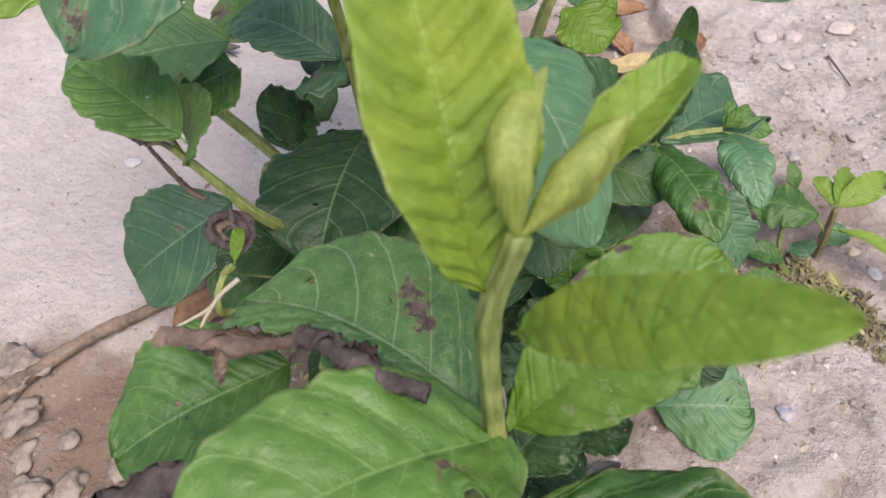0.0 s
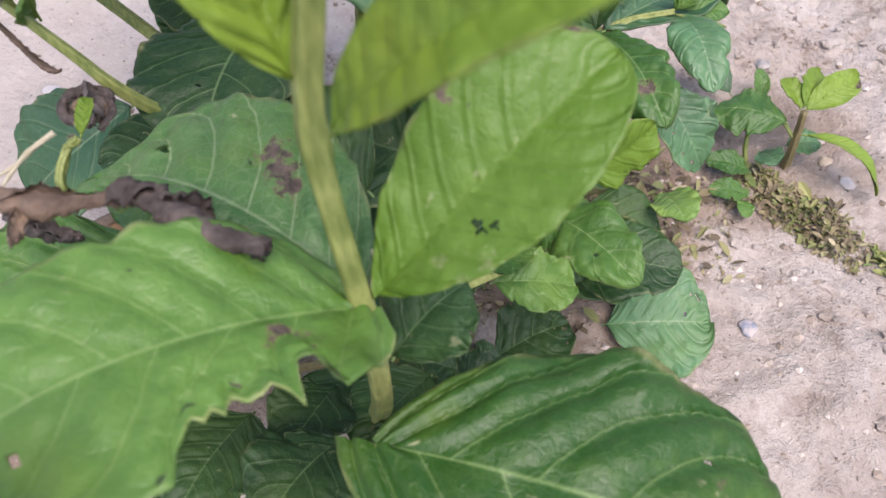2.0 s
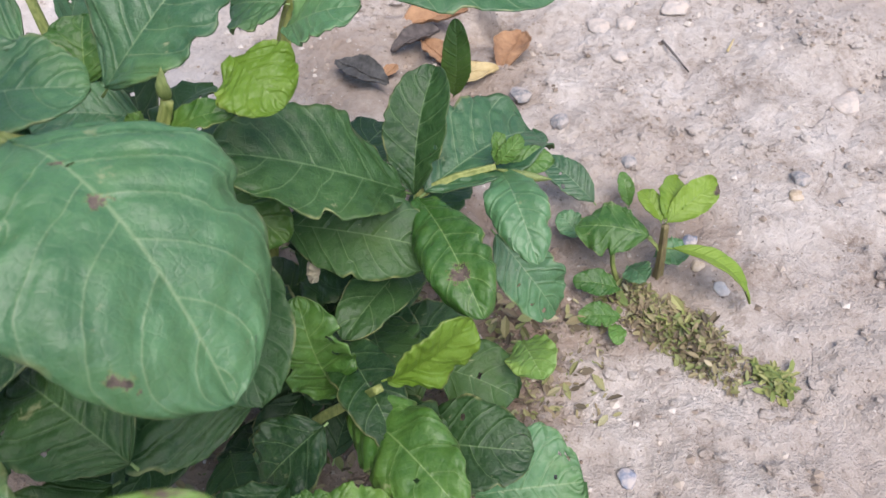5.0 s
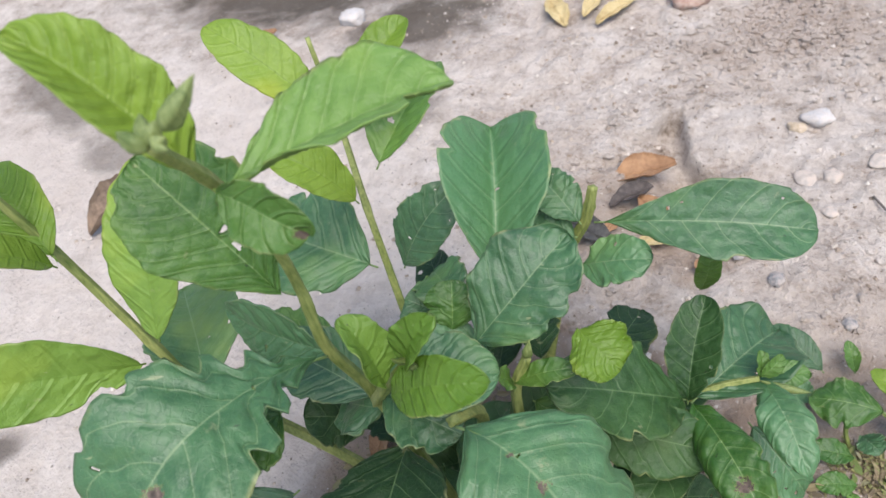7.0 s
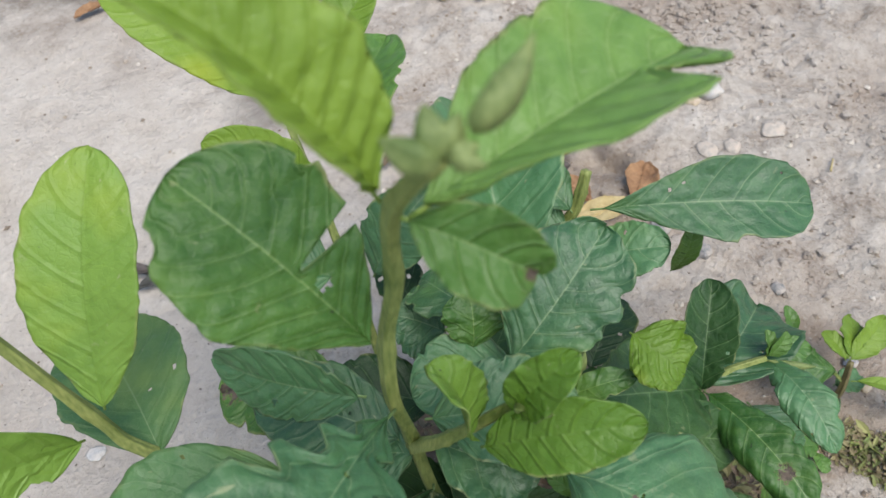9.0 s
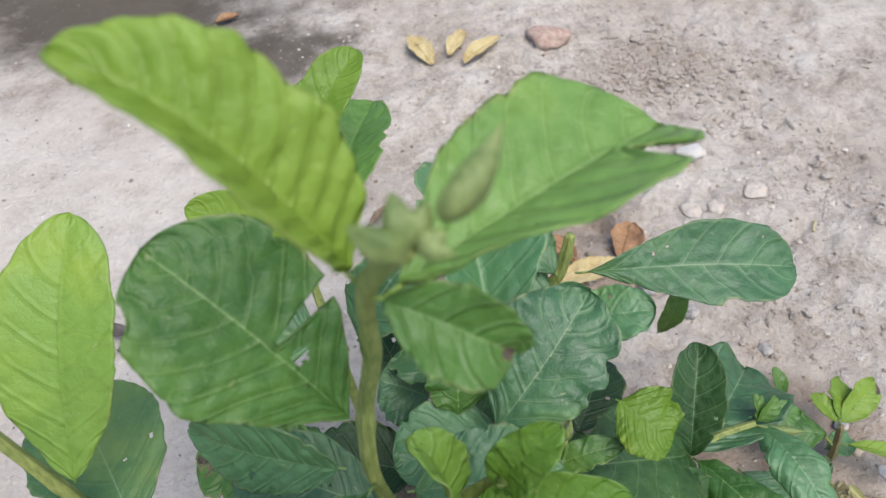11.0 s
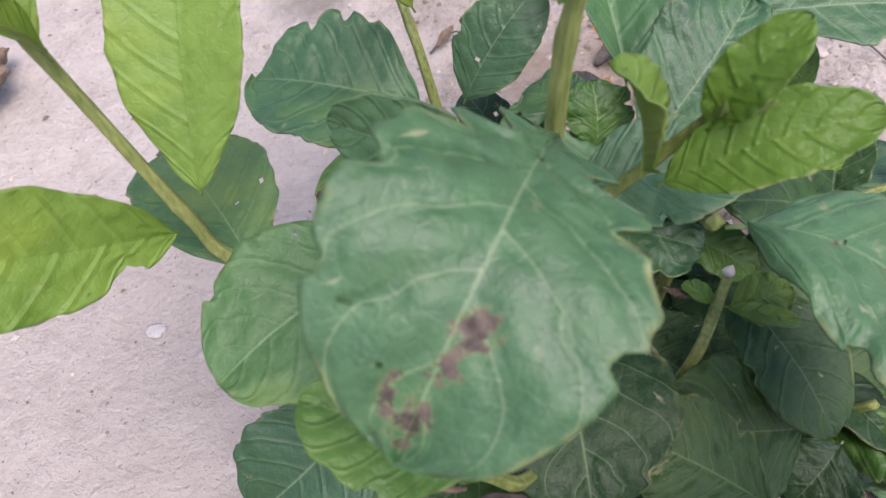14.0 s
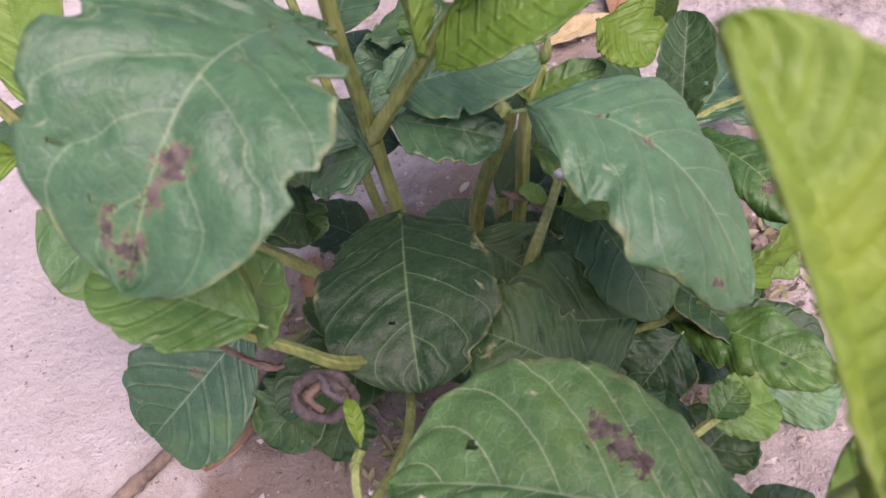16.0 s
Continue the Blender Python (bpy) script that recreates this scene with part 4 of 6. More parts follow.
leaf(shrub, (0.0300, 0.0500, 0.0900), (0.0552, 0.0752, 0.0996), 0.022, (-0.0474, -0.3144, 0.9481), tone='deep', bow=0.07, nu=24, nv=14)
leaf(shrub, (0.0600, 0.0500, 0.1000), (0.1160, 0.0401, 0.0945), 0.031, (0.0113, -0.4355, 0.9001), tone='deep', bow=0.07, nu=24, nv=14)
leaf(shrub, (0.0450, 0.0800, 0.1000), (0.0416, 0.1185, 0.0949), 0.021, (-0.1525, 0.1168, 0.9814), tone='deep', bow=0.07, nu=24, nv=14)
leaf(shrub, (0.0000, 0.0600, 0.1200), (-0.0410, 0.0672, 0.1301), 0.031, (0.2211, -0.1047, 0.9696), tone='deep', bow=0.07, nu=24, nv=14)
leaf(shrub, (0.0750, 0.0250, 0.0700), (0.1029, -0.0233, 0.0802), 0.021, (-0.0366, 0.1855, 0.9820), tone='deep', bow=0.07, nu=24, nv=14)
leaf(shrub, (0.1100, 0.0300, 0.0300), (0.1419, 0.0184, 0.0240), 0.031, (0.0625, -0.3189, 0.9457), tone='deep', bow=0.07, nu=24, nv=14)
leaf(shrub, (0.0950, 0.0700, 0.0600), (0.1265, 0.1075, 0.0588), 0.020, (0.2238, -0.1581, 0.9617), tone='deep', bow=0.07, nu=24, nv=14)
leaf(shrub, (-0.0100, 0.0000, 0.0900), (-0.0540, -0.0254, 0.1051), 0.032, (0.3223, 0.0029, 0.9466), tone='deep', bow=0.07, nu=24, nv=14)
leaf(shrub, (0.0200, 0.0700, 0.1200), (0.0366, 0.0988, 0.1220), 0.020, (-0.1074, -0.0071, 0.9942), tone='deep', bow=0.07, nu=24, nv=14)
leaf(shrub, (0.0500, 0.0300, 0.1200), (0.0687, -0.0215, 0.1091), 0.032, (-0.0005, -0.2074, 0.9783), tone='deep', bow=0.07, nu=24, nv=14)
# mostly hidden filler leaves, added low down to block light inside the shrub
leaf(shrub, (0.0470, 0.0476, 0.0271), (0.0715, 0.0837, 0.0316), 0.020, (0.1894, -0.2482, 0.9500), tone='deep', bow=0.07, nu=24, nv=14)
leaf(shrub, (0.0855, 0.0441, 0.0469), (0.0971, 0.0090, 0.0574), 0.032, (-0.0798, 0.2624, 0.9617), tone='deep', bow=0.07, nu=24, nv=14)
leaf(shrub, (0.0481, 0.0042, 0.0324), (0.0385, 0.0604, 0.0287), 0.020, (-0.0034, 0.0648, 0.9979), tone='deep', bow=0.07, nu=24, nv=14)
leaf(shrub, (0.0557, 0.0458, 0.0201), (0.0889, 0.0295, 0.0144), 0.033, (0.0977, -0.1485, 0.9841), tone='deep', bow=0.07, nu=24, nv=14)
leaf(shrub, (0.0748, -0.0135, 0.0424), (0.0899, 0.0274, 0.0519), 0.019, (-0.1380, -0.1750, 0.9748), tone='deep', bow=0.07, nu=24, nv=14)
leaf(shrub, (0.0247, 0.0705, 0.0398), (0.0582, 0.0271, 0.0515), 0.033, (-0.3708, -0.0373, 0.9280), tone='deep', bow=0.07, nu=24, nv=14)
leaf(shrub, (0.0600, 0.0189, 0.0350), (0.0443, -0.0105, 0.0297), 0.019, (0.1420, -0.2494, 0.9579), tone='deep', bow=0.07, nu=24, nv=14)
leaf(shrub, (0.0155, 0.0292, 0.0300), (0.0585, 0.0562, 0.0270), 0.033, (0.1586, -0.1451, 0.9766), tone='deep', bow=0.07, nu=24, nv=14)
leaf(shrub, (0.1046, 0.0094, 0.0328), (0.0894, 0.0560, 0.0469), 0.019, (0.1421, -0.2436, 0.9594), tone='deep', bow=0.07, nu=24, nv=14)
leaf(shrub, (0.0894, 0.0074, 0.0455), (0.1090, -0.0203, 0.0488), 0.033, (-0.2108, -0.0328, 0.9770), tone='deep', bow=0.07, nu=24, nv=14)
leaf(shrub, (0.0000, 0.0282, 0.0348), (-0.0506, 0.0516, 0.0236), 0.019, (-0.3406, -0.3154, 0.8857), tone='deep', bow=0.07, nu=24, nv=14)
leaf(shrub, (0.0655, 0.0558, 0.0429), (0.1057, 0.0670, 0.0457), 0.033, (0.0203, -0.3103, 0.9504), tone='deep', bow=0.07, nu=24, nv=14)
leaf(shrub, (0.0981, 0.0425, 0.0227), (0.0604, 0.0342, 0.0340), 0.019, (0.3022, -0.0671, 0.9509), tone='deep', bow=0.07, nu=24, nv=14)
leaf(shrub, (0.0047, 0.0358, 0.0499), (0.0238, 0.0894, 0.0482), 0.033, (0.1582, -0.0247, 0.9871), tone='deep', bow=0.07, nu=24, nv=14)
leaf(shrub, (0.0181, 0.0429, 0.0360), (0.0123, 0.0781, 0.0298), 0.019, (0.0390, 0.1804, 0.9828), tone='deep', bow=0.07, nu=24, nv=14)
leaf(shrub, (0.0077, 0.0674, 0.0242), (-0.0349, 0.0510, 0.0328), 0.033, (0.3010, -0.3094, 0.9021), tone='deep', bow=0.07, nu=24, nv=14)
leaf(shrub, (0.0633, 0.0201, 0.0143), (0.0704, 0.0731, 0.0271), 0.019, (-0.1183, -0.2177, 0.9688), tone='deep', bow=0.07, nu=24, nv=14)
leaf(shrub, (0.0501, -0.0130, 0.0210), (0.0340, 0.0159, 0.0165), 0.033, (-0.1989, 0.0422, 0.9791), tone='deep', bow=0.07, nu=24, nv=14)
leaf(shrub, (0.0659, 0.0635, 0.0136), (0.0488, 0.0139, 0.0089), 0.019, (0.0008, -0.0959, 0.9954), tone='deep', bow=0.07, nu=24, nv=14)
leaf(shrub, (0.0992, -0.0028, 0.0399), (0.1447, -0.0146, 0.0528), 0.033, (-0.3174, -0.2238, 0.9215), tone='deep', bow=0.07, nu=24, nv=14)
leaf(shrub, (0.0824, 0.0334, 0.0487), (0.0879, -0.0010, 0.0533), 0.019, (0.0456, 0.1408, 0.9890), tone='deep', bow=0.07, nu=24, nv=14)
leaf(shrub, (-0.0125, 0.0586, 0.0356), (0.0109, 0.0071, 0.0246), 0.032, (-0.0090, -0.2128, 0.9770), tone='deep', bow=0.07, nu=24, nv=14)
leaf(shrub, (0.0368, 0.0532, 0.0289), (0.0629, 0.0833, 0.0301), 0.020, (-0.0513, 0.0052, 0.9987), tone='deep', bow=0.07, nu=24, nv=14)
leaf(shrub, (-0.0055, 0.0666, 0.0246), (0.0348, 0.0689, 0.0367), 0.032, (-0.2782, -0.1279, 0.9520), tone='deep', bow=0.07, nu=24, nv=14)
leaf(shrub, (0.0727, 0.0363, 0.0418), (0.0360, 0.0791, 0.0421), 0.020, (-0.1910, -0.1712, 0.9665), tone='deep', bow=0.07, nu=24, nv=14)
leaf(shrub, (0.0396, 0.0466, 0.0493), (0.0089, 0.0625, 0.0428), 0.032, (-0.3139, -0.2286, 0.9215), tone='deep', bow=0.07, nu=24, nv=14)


def bud(plant, at, to, size, tone="young", count=4, name="bud"):
    """A growing tip: small folded leaves round a point."""
    at, to = Vector(at), Vector(to)
    d = (to - at).normalized()
    ref = Vector((0.2, 1, 0.3))
    a = d.cross(ref).normalized()
    c = d.cross(a)
    for k in range(count):
        w = 2.4 * k
        out = math.cos(w) * a + math.sin(w) * c
        s = size * (1 - 0.12 * k)
        leaf(plant, at + out * 0.0006, at + d * s + out * s * (0.20 - 0.05 * k), s * 0.36, -out + d * 0.3, tone=tone, cup=0.9, bow=-0.12,
             petiole=0.02, nu=14, nv=10, name=name)


BUD = stem_material("bud_green", (0.075, 0.12, 0.026), (0.21, 0.255, 0.085), 160)


BUD_YOUNG = stem_material("young_bud", (0.13, 0.18, 0.020), (0.28, 0.32, 0.07), 160)


def closed_bud(plant, at, to, r, bend=0.1, fat=0.6, mat=None):
    """A closed bud: folded young leaves in a thick spindle with a seam."""
    at, to = Vector(at), Vector(to)
    d = to - at
    a = d.cross(Vector((0.2, 1, 0.3))).normalized()
    c = d.cross(a).normalized()
    bm, rings, n, sides = bmesh.new(), [], 18, 14
    for i in range(n + 1):
        f = i / n
        q = at + d * f + c * (bend * d.length * math.sin(math.pi * f))
        rr = r * max(0.06, math.sin(math.pi * min(1, f ** fat)) ** 0.8 if f ** fat > 0.5 else math.sin(math.pi * f ** fat)) + 0.0003 * (1 - f)
        ring = []
        for k in range(sides):
            w = 2 * math.pi * k / sides
            seam = 1 - 0.45 * math.exp(-((w - 2.2) / 0.35) ** 2) - 0.25 * math.exp(-((w - 4.6) / 0.3) ** 2)
            ring.append(bm.verts.new(q + rr * seam * (1 + 0.15 * noise.noise(q * 400 + Vector((k, 0, 0)))) * (math.cos(w) * a + 0.8 * math.sin(w) * c)))
        rings.append(ring)
    for p, q in zip(rings, rings[1:]):
        for k in range(sides):
            bm.faces.new((p[k], p[(k + 1) % sides], q[(k + 1) % sides], q[k]))
    bm.faces.new(rings[0][::-1])
    bm.faces.new(rings[-1])
    return part("bud", bm, mat or BUD, plant, "closed pale green bud")


# stems of the shrub
stem(shrub, [(0.002, 0.030, -0.005), (0.000, 0.032, 0.060), (-0.006, 0.032, 0.115), (-0.009, 0.030, 0.165), (-0.0105, 0.0222, 0.206), (-0.0088, 0.0230, 0.232),
             (-0.0046, 0.0175, 0.2585), (-0.0024, 0.0085, 0.2885), (0.0038, -0.0090, 0.3150)], 0.0026, 0.0011, nodes=(0.36, 0.6, 0.78, 0.91))
stem(shrub, [(0.034, -0.070, -0.005), (0.042, -0.082, 0.050), (0.053, -0.098, 0.105), (0.056, -0.102, 0.150), (0.053, -0.097, 0.195), (0.0575, -0.0965, 0.222)],
     0.0030, 0.0019, nodes=(0.62, 0.80))
stem(shrub, [(-0.004, 0.034, 0.020), (-0.050, 0.040, 0.090), (-0.098, 0.047, 0.139), (-0.108, 0.051, 0.161), (-0.122, 0.058, 0.213), (-0.130, 0.060, 0.252)],
     0.0026, 0.0014, nodes=(0.62, 0.82))
stem(shrub, [(-0.006, 0.050, -0.004), (-0.020, 0.095, 0.060), (-0.030, 0.122, 0.114), (-0.037, 0.140, 0.148), (-0.048, 0.170, 0.180), (-0.052, 0.180, 0.220)],
     0.0026, 0.0012, nodes=(0.6, 0.8))
stem(shrub, [(0.030, 0.060, -0.004), (0.045, 0.100, 0.070), (0.058, 0.127, 0.118), (0.068, 0.133, 0.138), (0.072, 0.138, 0.154)], 0.0032, 0.0020, nodes=(0.85,))
stem(shrub, [(0.055, 0.045, -0.004), (0.082, 0.058, 0.050), (0.106, 0.060, 0.092)], 0.0030, 0.0018)
stem(shrub, [(0.050, 0.000, -0.004), (0.066, 0.002, 0.040), (0.082, 0.000, 0.062), (0.097, -0.006, 0.086)], 0.0026, 0.0014, nodes=(0.7,))
stem(shrub, [(0.020, 0.042, -0.004), (0.021, 0.042, 0.092), (0.030, 0.026, 0.155), (0.026, 0.010, 0.180)], 0.0028, 0.0018)
stem(shrub, [(0.030, 0.045, -0.004), (0.038, 0.043, 0.090), (0.040, 0.043, 0.140), (0.046, 0.047, 0.158)], 0.0026, 0.0016)
stem(shrub, [(-0.009, 0.029, 0.158), (0.002, 0.020, 0.182), (0.020, 0.014, 0.212)], 0.0022, 0.0014, nodes=(0.5,))
stem(shrub, [(0.000, 0.020, 0.010), (-0.012, -0.008, 0.090), (-0.026, -0.030, 0.138), (-0.034, -0.032, 0.153), (-0.0445, -0.0325, 0.1690)], 0.0023, 0.0011)
closed_bud(shrub, (0.0074, -0.0084, 0.3175), (0.0140, -0.0028, 0.3236), 0.0019)
closed_bud(shrub, (0.0041, -0.0094, 0.3156), (0.0031, -0.0060, 0.3196), 0.0017, 0.05, 0.8)
closed_bud(shrub, (0.0048, -0.0094, 0.3156), (0.0078, -0.0093, 0.3168), 0.0014, 0.05, 0.8)
closed_bud(shrub, (0.0045, -0.0090, 0.3160), (0.0064, -0.0069, 0.3188), 0.0013, 0.05, 0.8)
closed_bud(shrub, (0.0038, -0.0101, 0.3152), (-0.0014, -0.0081, 0.3179), 0.0019, 0.05, 0.8)
closed_bud(shrub, (0.0041, -0.0096, 0.3155), (-0.0000, -0.0089, 0.3172), 0.0014, 0.05, 0.8)
closed_bud(shrub, (0.0048, -0.0092, 0.3158), (0.0084, -0.0111, 0.3155), 0.0012, 0.05, 0.8)
closed_bud(shrub, (0.020, 0.014, 0.212), (0.025, 0.005, 0.222), 0.0016)
closed_bud(shrub, (0.020, 0.014, 0.212), (0.017, 0.008, 0.221), 0.0012)
closed_bud(shrub, (0.0575, -0.0965, 0.2215), (0.0716, -0.0843, 0.2371), 0.0040, 0.03, 1.15, BUD_YOUNG)
closed_bud(shrub, (0.0572, -0.0965, 0.2210), (0.0592, -0.0752, 0.2380), 0.0037, 0.36, 0.9, BUD_YOUNG)
bud(shrub, (-0.130, 0.060, 0.252), (-0.145, 0.065, 0.275), 0.018)
closed_bud(shrub, (0.046, 0.047, 0.158), (0.048, 0.048, 0.168), 0.0018)
stem(shrub, [(0.040, -0.060, 0.030), (0.050, -0.064, 0.075), (0.062, -0.056, 0.086), (0.088, -0.046, 0.097)], 0.0020, 0.0011)


# ---- withered parts of the shrub ----
def withered(plant, at, way, size, mat, curl=2.2, name="withered_leaf", label="withered curled brown leaf", seed=1, width=0.5):
    """A dry leaf, rolled up and crumpled, from its stalk at a point along a way."""
    at, way = Vector(at), Vector(way).normalized()
    a = way.cross(Vector((0.3, 0.5, 1))).normalized()
    c = a.cross(way)
    bm = bmesh.new()
    nu, nv = 26, 12
    off = Vector((seed * 7.3, seed * 3.1, 0))
    grid = []
    for i in range(nu + 1):
        u = i / nu
        bend = curl * u
        q = at + way * (size * (math.sin(bend) / curl if curl else u)) + c * (size * ((1 - math.cos(bend)) / curl if curl else 0))
        d = way * math.cos(bend) + c * math.sin(bend)
        up = d.cross(a)
        w = width * size * 0.5 * math.sin(math.pi * min(1, 0.12 + 0.88 * u)) ** 0.6 * (1 + 0.25 * noise.noise(Vector((u * 6, 0, 1)) + off))
        row = []
        for j in range(nv + 1):
            v = 2 * j / nv - 1
            roll = v * 1.9
            p = q + a * (w * math.sin(roll) / 1.9) + up * (w * (math.cos(roll) - 1) / 1.9)
            k = 0.09 * size * noise.noise(Vector((u * 9, v * 3, 2)) + off) + 0.04 * size * noise.noise(Vector((u * 24, v * 8, 5)) + off)
            p += up * k + a * (0.04 * size * noise.noise(Vector((u * 11, v * 5, 9)) + off))
            row.append((bm.verts.new(p), bm.verts.new(p - up * 0.0004)))
        grid.append(row)
    for i in range(nu):
        for j in range(nv):
            for s in (0, 1):
                q = [grid[i][j][s], grid[i + 1][j][s], grid[i + 1][j + 1][s], grid[i][j + 1][s]]
                bm.faces.new(q if s == 0 else q[::-1])
    for i in range(nu):
        for j in (0, nv):
            bm.faces.new((grid[i][j][0], grid[i][j][1], grid[i + 1][j][1], grid[i + 1][j][0]))
    return part(name, bm, mat, plant, label)


# the rolled brown edge of a torn leaf, with shreds hanging from it
DEAD_TAN = dead_material("dead_tan", (0.13, 0.088, 0.062), (0.44, 0.32, 0.24))
DEAD_DULL = dead_material("dead_dull", (0.05, 0.040, 0.038), (0.28, 0.225, 0.20))
STRAW = dead_material("dry_straw", (0.30, 0.26, 0.16), (0.55, 0.50, 0.38))


def rolled_edge(plant, points, r, mat, label, seed=0.0, turns=1.5):
    """A dry leaf edge rolled into a crumpled scroll with sharp creases."""
    bm = bmesh.new()
    line = spline(points, 16)
    sides, rings = 26, []
    for i, q in enumerate(line):
        d = (line[min(i + 1, len(line) - 1)] - line[max(i - 1, 0)]).normalized()
        a = d.cross(Vector((0, 0, 1))).normalized()
        c = a.cross(d)
        f = i / (len(line) - 1)
        rr = r * (0.25 + 0.75 * math.sin(math.pi * min(1, 0.12 + f * 0.8)) ** 0.6) * (1 + 0.55 * noise.noise(q * 210 + Vector((seed, 0, 0))))
        ring = []
        for k in range(sides):
            g = k / (sides - 1)
            w = 2 * math.pi * g * turns + f * 5 + 1.2 * noise.noise(Vector((f * 9, seed, 2)))
            crease = 1 - 0.5 * abs(noise.noise(Vector((f * 22, g * 7, seed)))) - 0.35 * abs(noise.noise(Vector((f * 60, g * 16, seed + 4))))
            shred = 1 + (0.9 * max(0.0, noise.noise(Vector((f * 30, 1, seed)))) if g < 0.1 else 0)
            ring.append(bm.verts.new(q + rr * (1.15 - 0.6 * g) * crease * shred * (math.cos(w) * a + 0.8 * math.sin(w) * c)))
        rings.append(ring)
    for p, q in zip(rings, rings[1:]):
        for k in range(sides - 1):
            bm.faces.new((p[k], p[k + 1], q[k + 1], q[k]))
    bmesh.ops.solidify(bm, geom=bm.faces[:], thickness=0.0003)
    return part("withered_edge", bm, mat, plant, label)


rolled_edge(shrub, [(-0.0227, -0.0936, 0.1704), (-0.0124, -0.0936, 0.1708), (-0.0006, -0.0937, 0.1711), (0.0078, -0.0918, 0.1715), (0.0136, -0.0899, 0.1718)],
            0.0034, DEAD_TAN, "rolled dry brown leaf edge")
rolled_edge(shrub, [(0.0096, -0.0908, 0.1724), (0.0168, -0.0919, 0.1725), (0.0238, -0.0957, 0.1724), (0.0303, -0.0984, 0.1723), (0.0414, -0.1006, 0.1723)],
            0.0040, DEAD_DULL, "rolled dry grey leaf edge", 7.0)
withered(shrub, (-0.0077, -0.0948, 0.1700), (0.0033, -0.0117, -0.0010), 0.012, DEAD, 0.8, seed=21, width=0.45)
for shred in ([(-0.0085, -0.0771, 0.1724), (-0.0111, -0.0809, 0.1720), (-0.0131, -0.0857, 0.1715), (-0.0193, -0.0910, 0.1708)], [(-0.0115, -0.0814, 0.1719), (-0.0129, -0.0864, 0.1714), (-0.0134, -0.0908, 0.1710)]):
    strand = bmesh.new()
    tube(strand, spline(shred, 8), 0.0007, 0.0003, 7, (), 0.4)
    part("withered_strand", strand, STRAW, shrub, "pale dry strand of a torn leaf")
withered(shrub, (-0.030, -0.082, 0.151), (0.1, -0.2, -1), 0.020, DEAD_GREY, 1.4, seed=3)
withered(shrub, (-0.0550, -0.0275, 0.1640), (-0.0076, 0.0010, -0.0010), 0.0130, DEAD_GREY, 0.9, seed=4, width=0.95, label="shrivelled dark grey leaf")
stem(shrub, [(-0.0430, -0.0325, 0.1670), (-0.0490, -0.0300, 0.1680), (-0.0560, -0.0275, 0.1645)], 0.0010, 0.0006, BARK)
rolled_edge(shrub, [(-0.0560, -0.0275, 0.1635), (-0.0520, -0.0290, 0.1560), (-0.0470, -0.0310, 0.1500), (-0.0428, -0.0323, 0.1479), (-0.0395, -0.0330, 0.1490)],
            0.0011, DEAD_TAN, "thin rolled dry brown leaf shred", 3.0)
stem(shrub, [(-0.0430, -0.0322, 0.1668), (-0.0475, -0.0270, 0.1720), (-0.0465, -0.0200, 0.1790), (-0.0430, -0.0150, 0.1830)], 0.0009, 0.0005)
rolled_edge(shrub, [(-0.0254, -0.0475, 0.1422), (-0.0236, -0.0421, 0.1442), (-0.0274, -0.0364, 0.1449), (-0.0342, -0.0350, 0.1443), (-0.0387, -0.0385, 0.1436),
                    (-0.0365, -0.0438, 0.1431), (-0.0304, -0.0464, 0.1432), (-0.0260, -0.0455, 0.1452)], 0.0021, DEAD_DULL, "shrivelled dark grey leaf curled into a ring", 5.0)
rolled_edge(shrub, [(-0.0270, -0.0445, 0.1415), (-0.0260, -0.0400, 0.1430), (-0.0310, -0.0370, 0.1430), (-0.0355, -0.0395, 0.1425), (-0.0320, -0.0440, 0.1420)],
            0.0017, DEAD_TAN, "curled fibrous dry brown leaf shred", 9.0)
withered(shrub, (-0.0245, -0.0440, 0.1430), (-0.9, 0.35, -0.1), 0.013, DEAD_GREY, 1.6, seed=6, width=0.75, label="shrivelled dark grey leaf")
withered(shrub, (0.070, -0.050, 0.020), (0.8, -0.3, -0.2), 0.030, DEAD_GREY, 1.8, seed=8)
stem(shrub, [(-0.012, -0.016, 0.100), (-0.014, -0.045, 0.118), (-0.0235, -0.069, 0.142), (-0.0244, -0.0627, 0.1496), (-0.0225, -0.0584, 0.1508)], 0.0013, 0.0010)
leaf(shrub, (-0.0224, -0.0578, 0.1505), (-0.0241, -0.0465, 0.1529), 0.004, (0.2, -0.3, 1), tone="young", cup=0.5, nu=24, nv=12)


# ---- things on the ground ----
def stone_material(name, low, high, rough=0.75, dust=0.5):
    m, nt, b = material(name)
    big, fine = noise_tex(nt, 120, 4), noise_tex(nt, 900, 5)
    info = nt.nodes.new("ShaderNodeObjectInfo")
    tone = mathn(nt, "ADD", mathn(nt, "MULTIPLY", fine, 0.45), mathn(nt, "MULTIPLY", big, 0.55))
    tone = mathn(nt, "ADD", tone, mathn(nt, "MULTIPLY", mathn(nt, "SUBTRACT", info.outputs["Random"], 0.5), 0.2))
    col = ramp(nt, tone, [(0.3, low), (0.68, high)])
    # dust of the soil on it
    col = mix(nt, ramp(nt, noise_tex(nt, 210, 4), [(0.40, (0, 0, 0)), (0.60, (dust,) * 3)]), col, (0.52, 0.43, 0.36))
    nt.links.new(col, b.inputs["Base Color"])
    b.inputs["Roughness"].default_value = rough
    bump = node(nt, "ShaderNodeBump", Strength=0.5, Distance=0.0006)
    nt.links.new(fine, bump.inputs["Height"])
    nt.links.new(bump.outputs[0], b.inputs["Normal"])
    return m


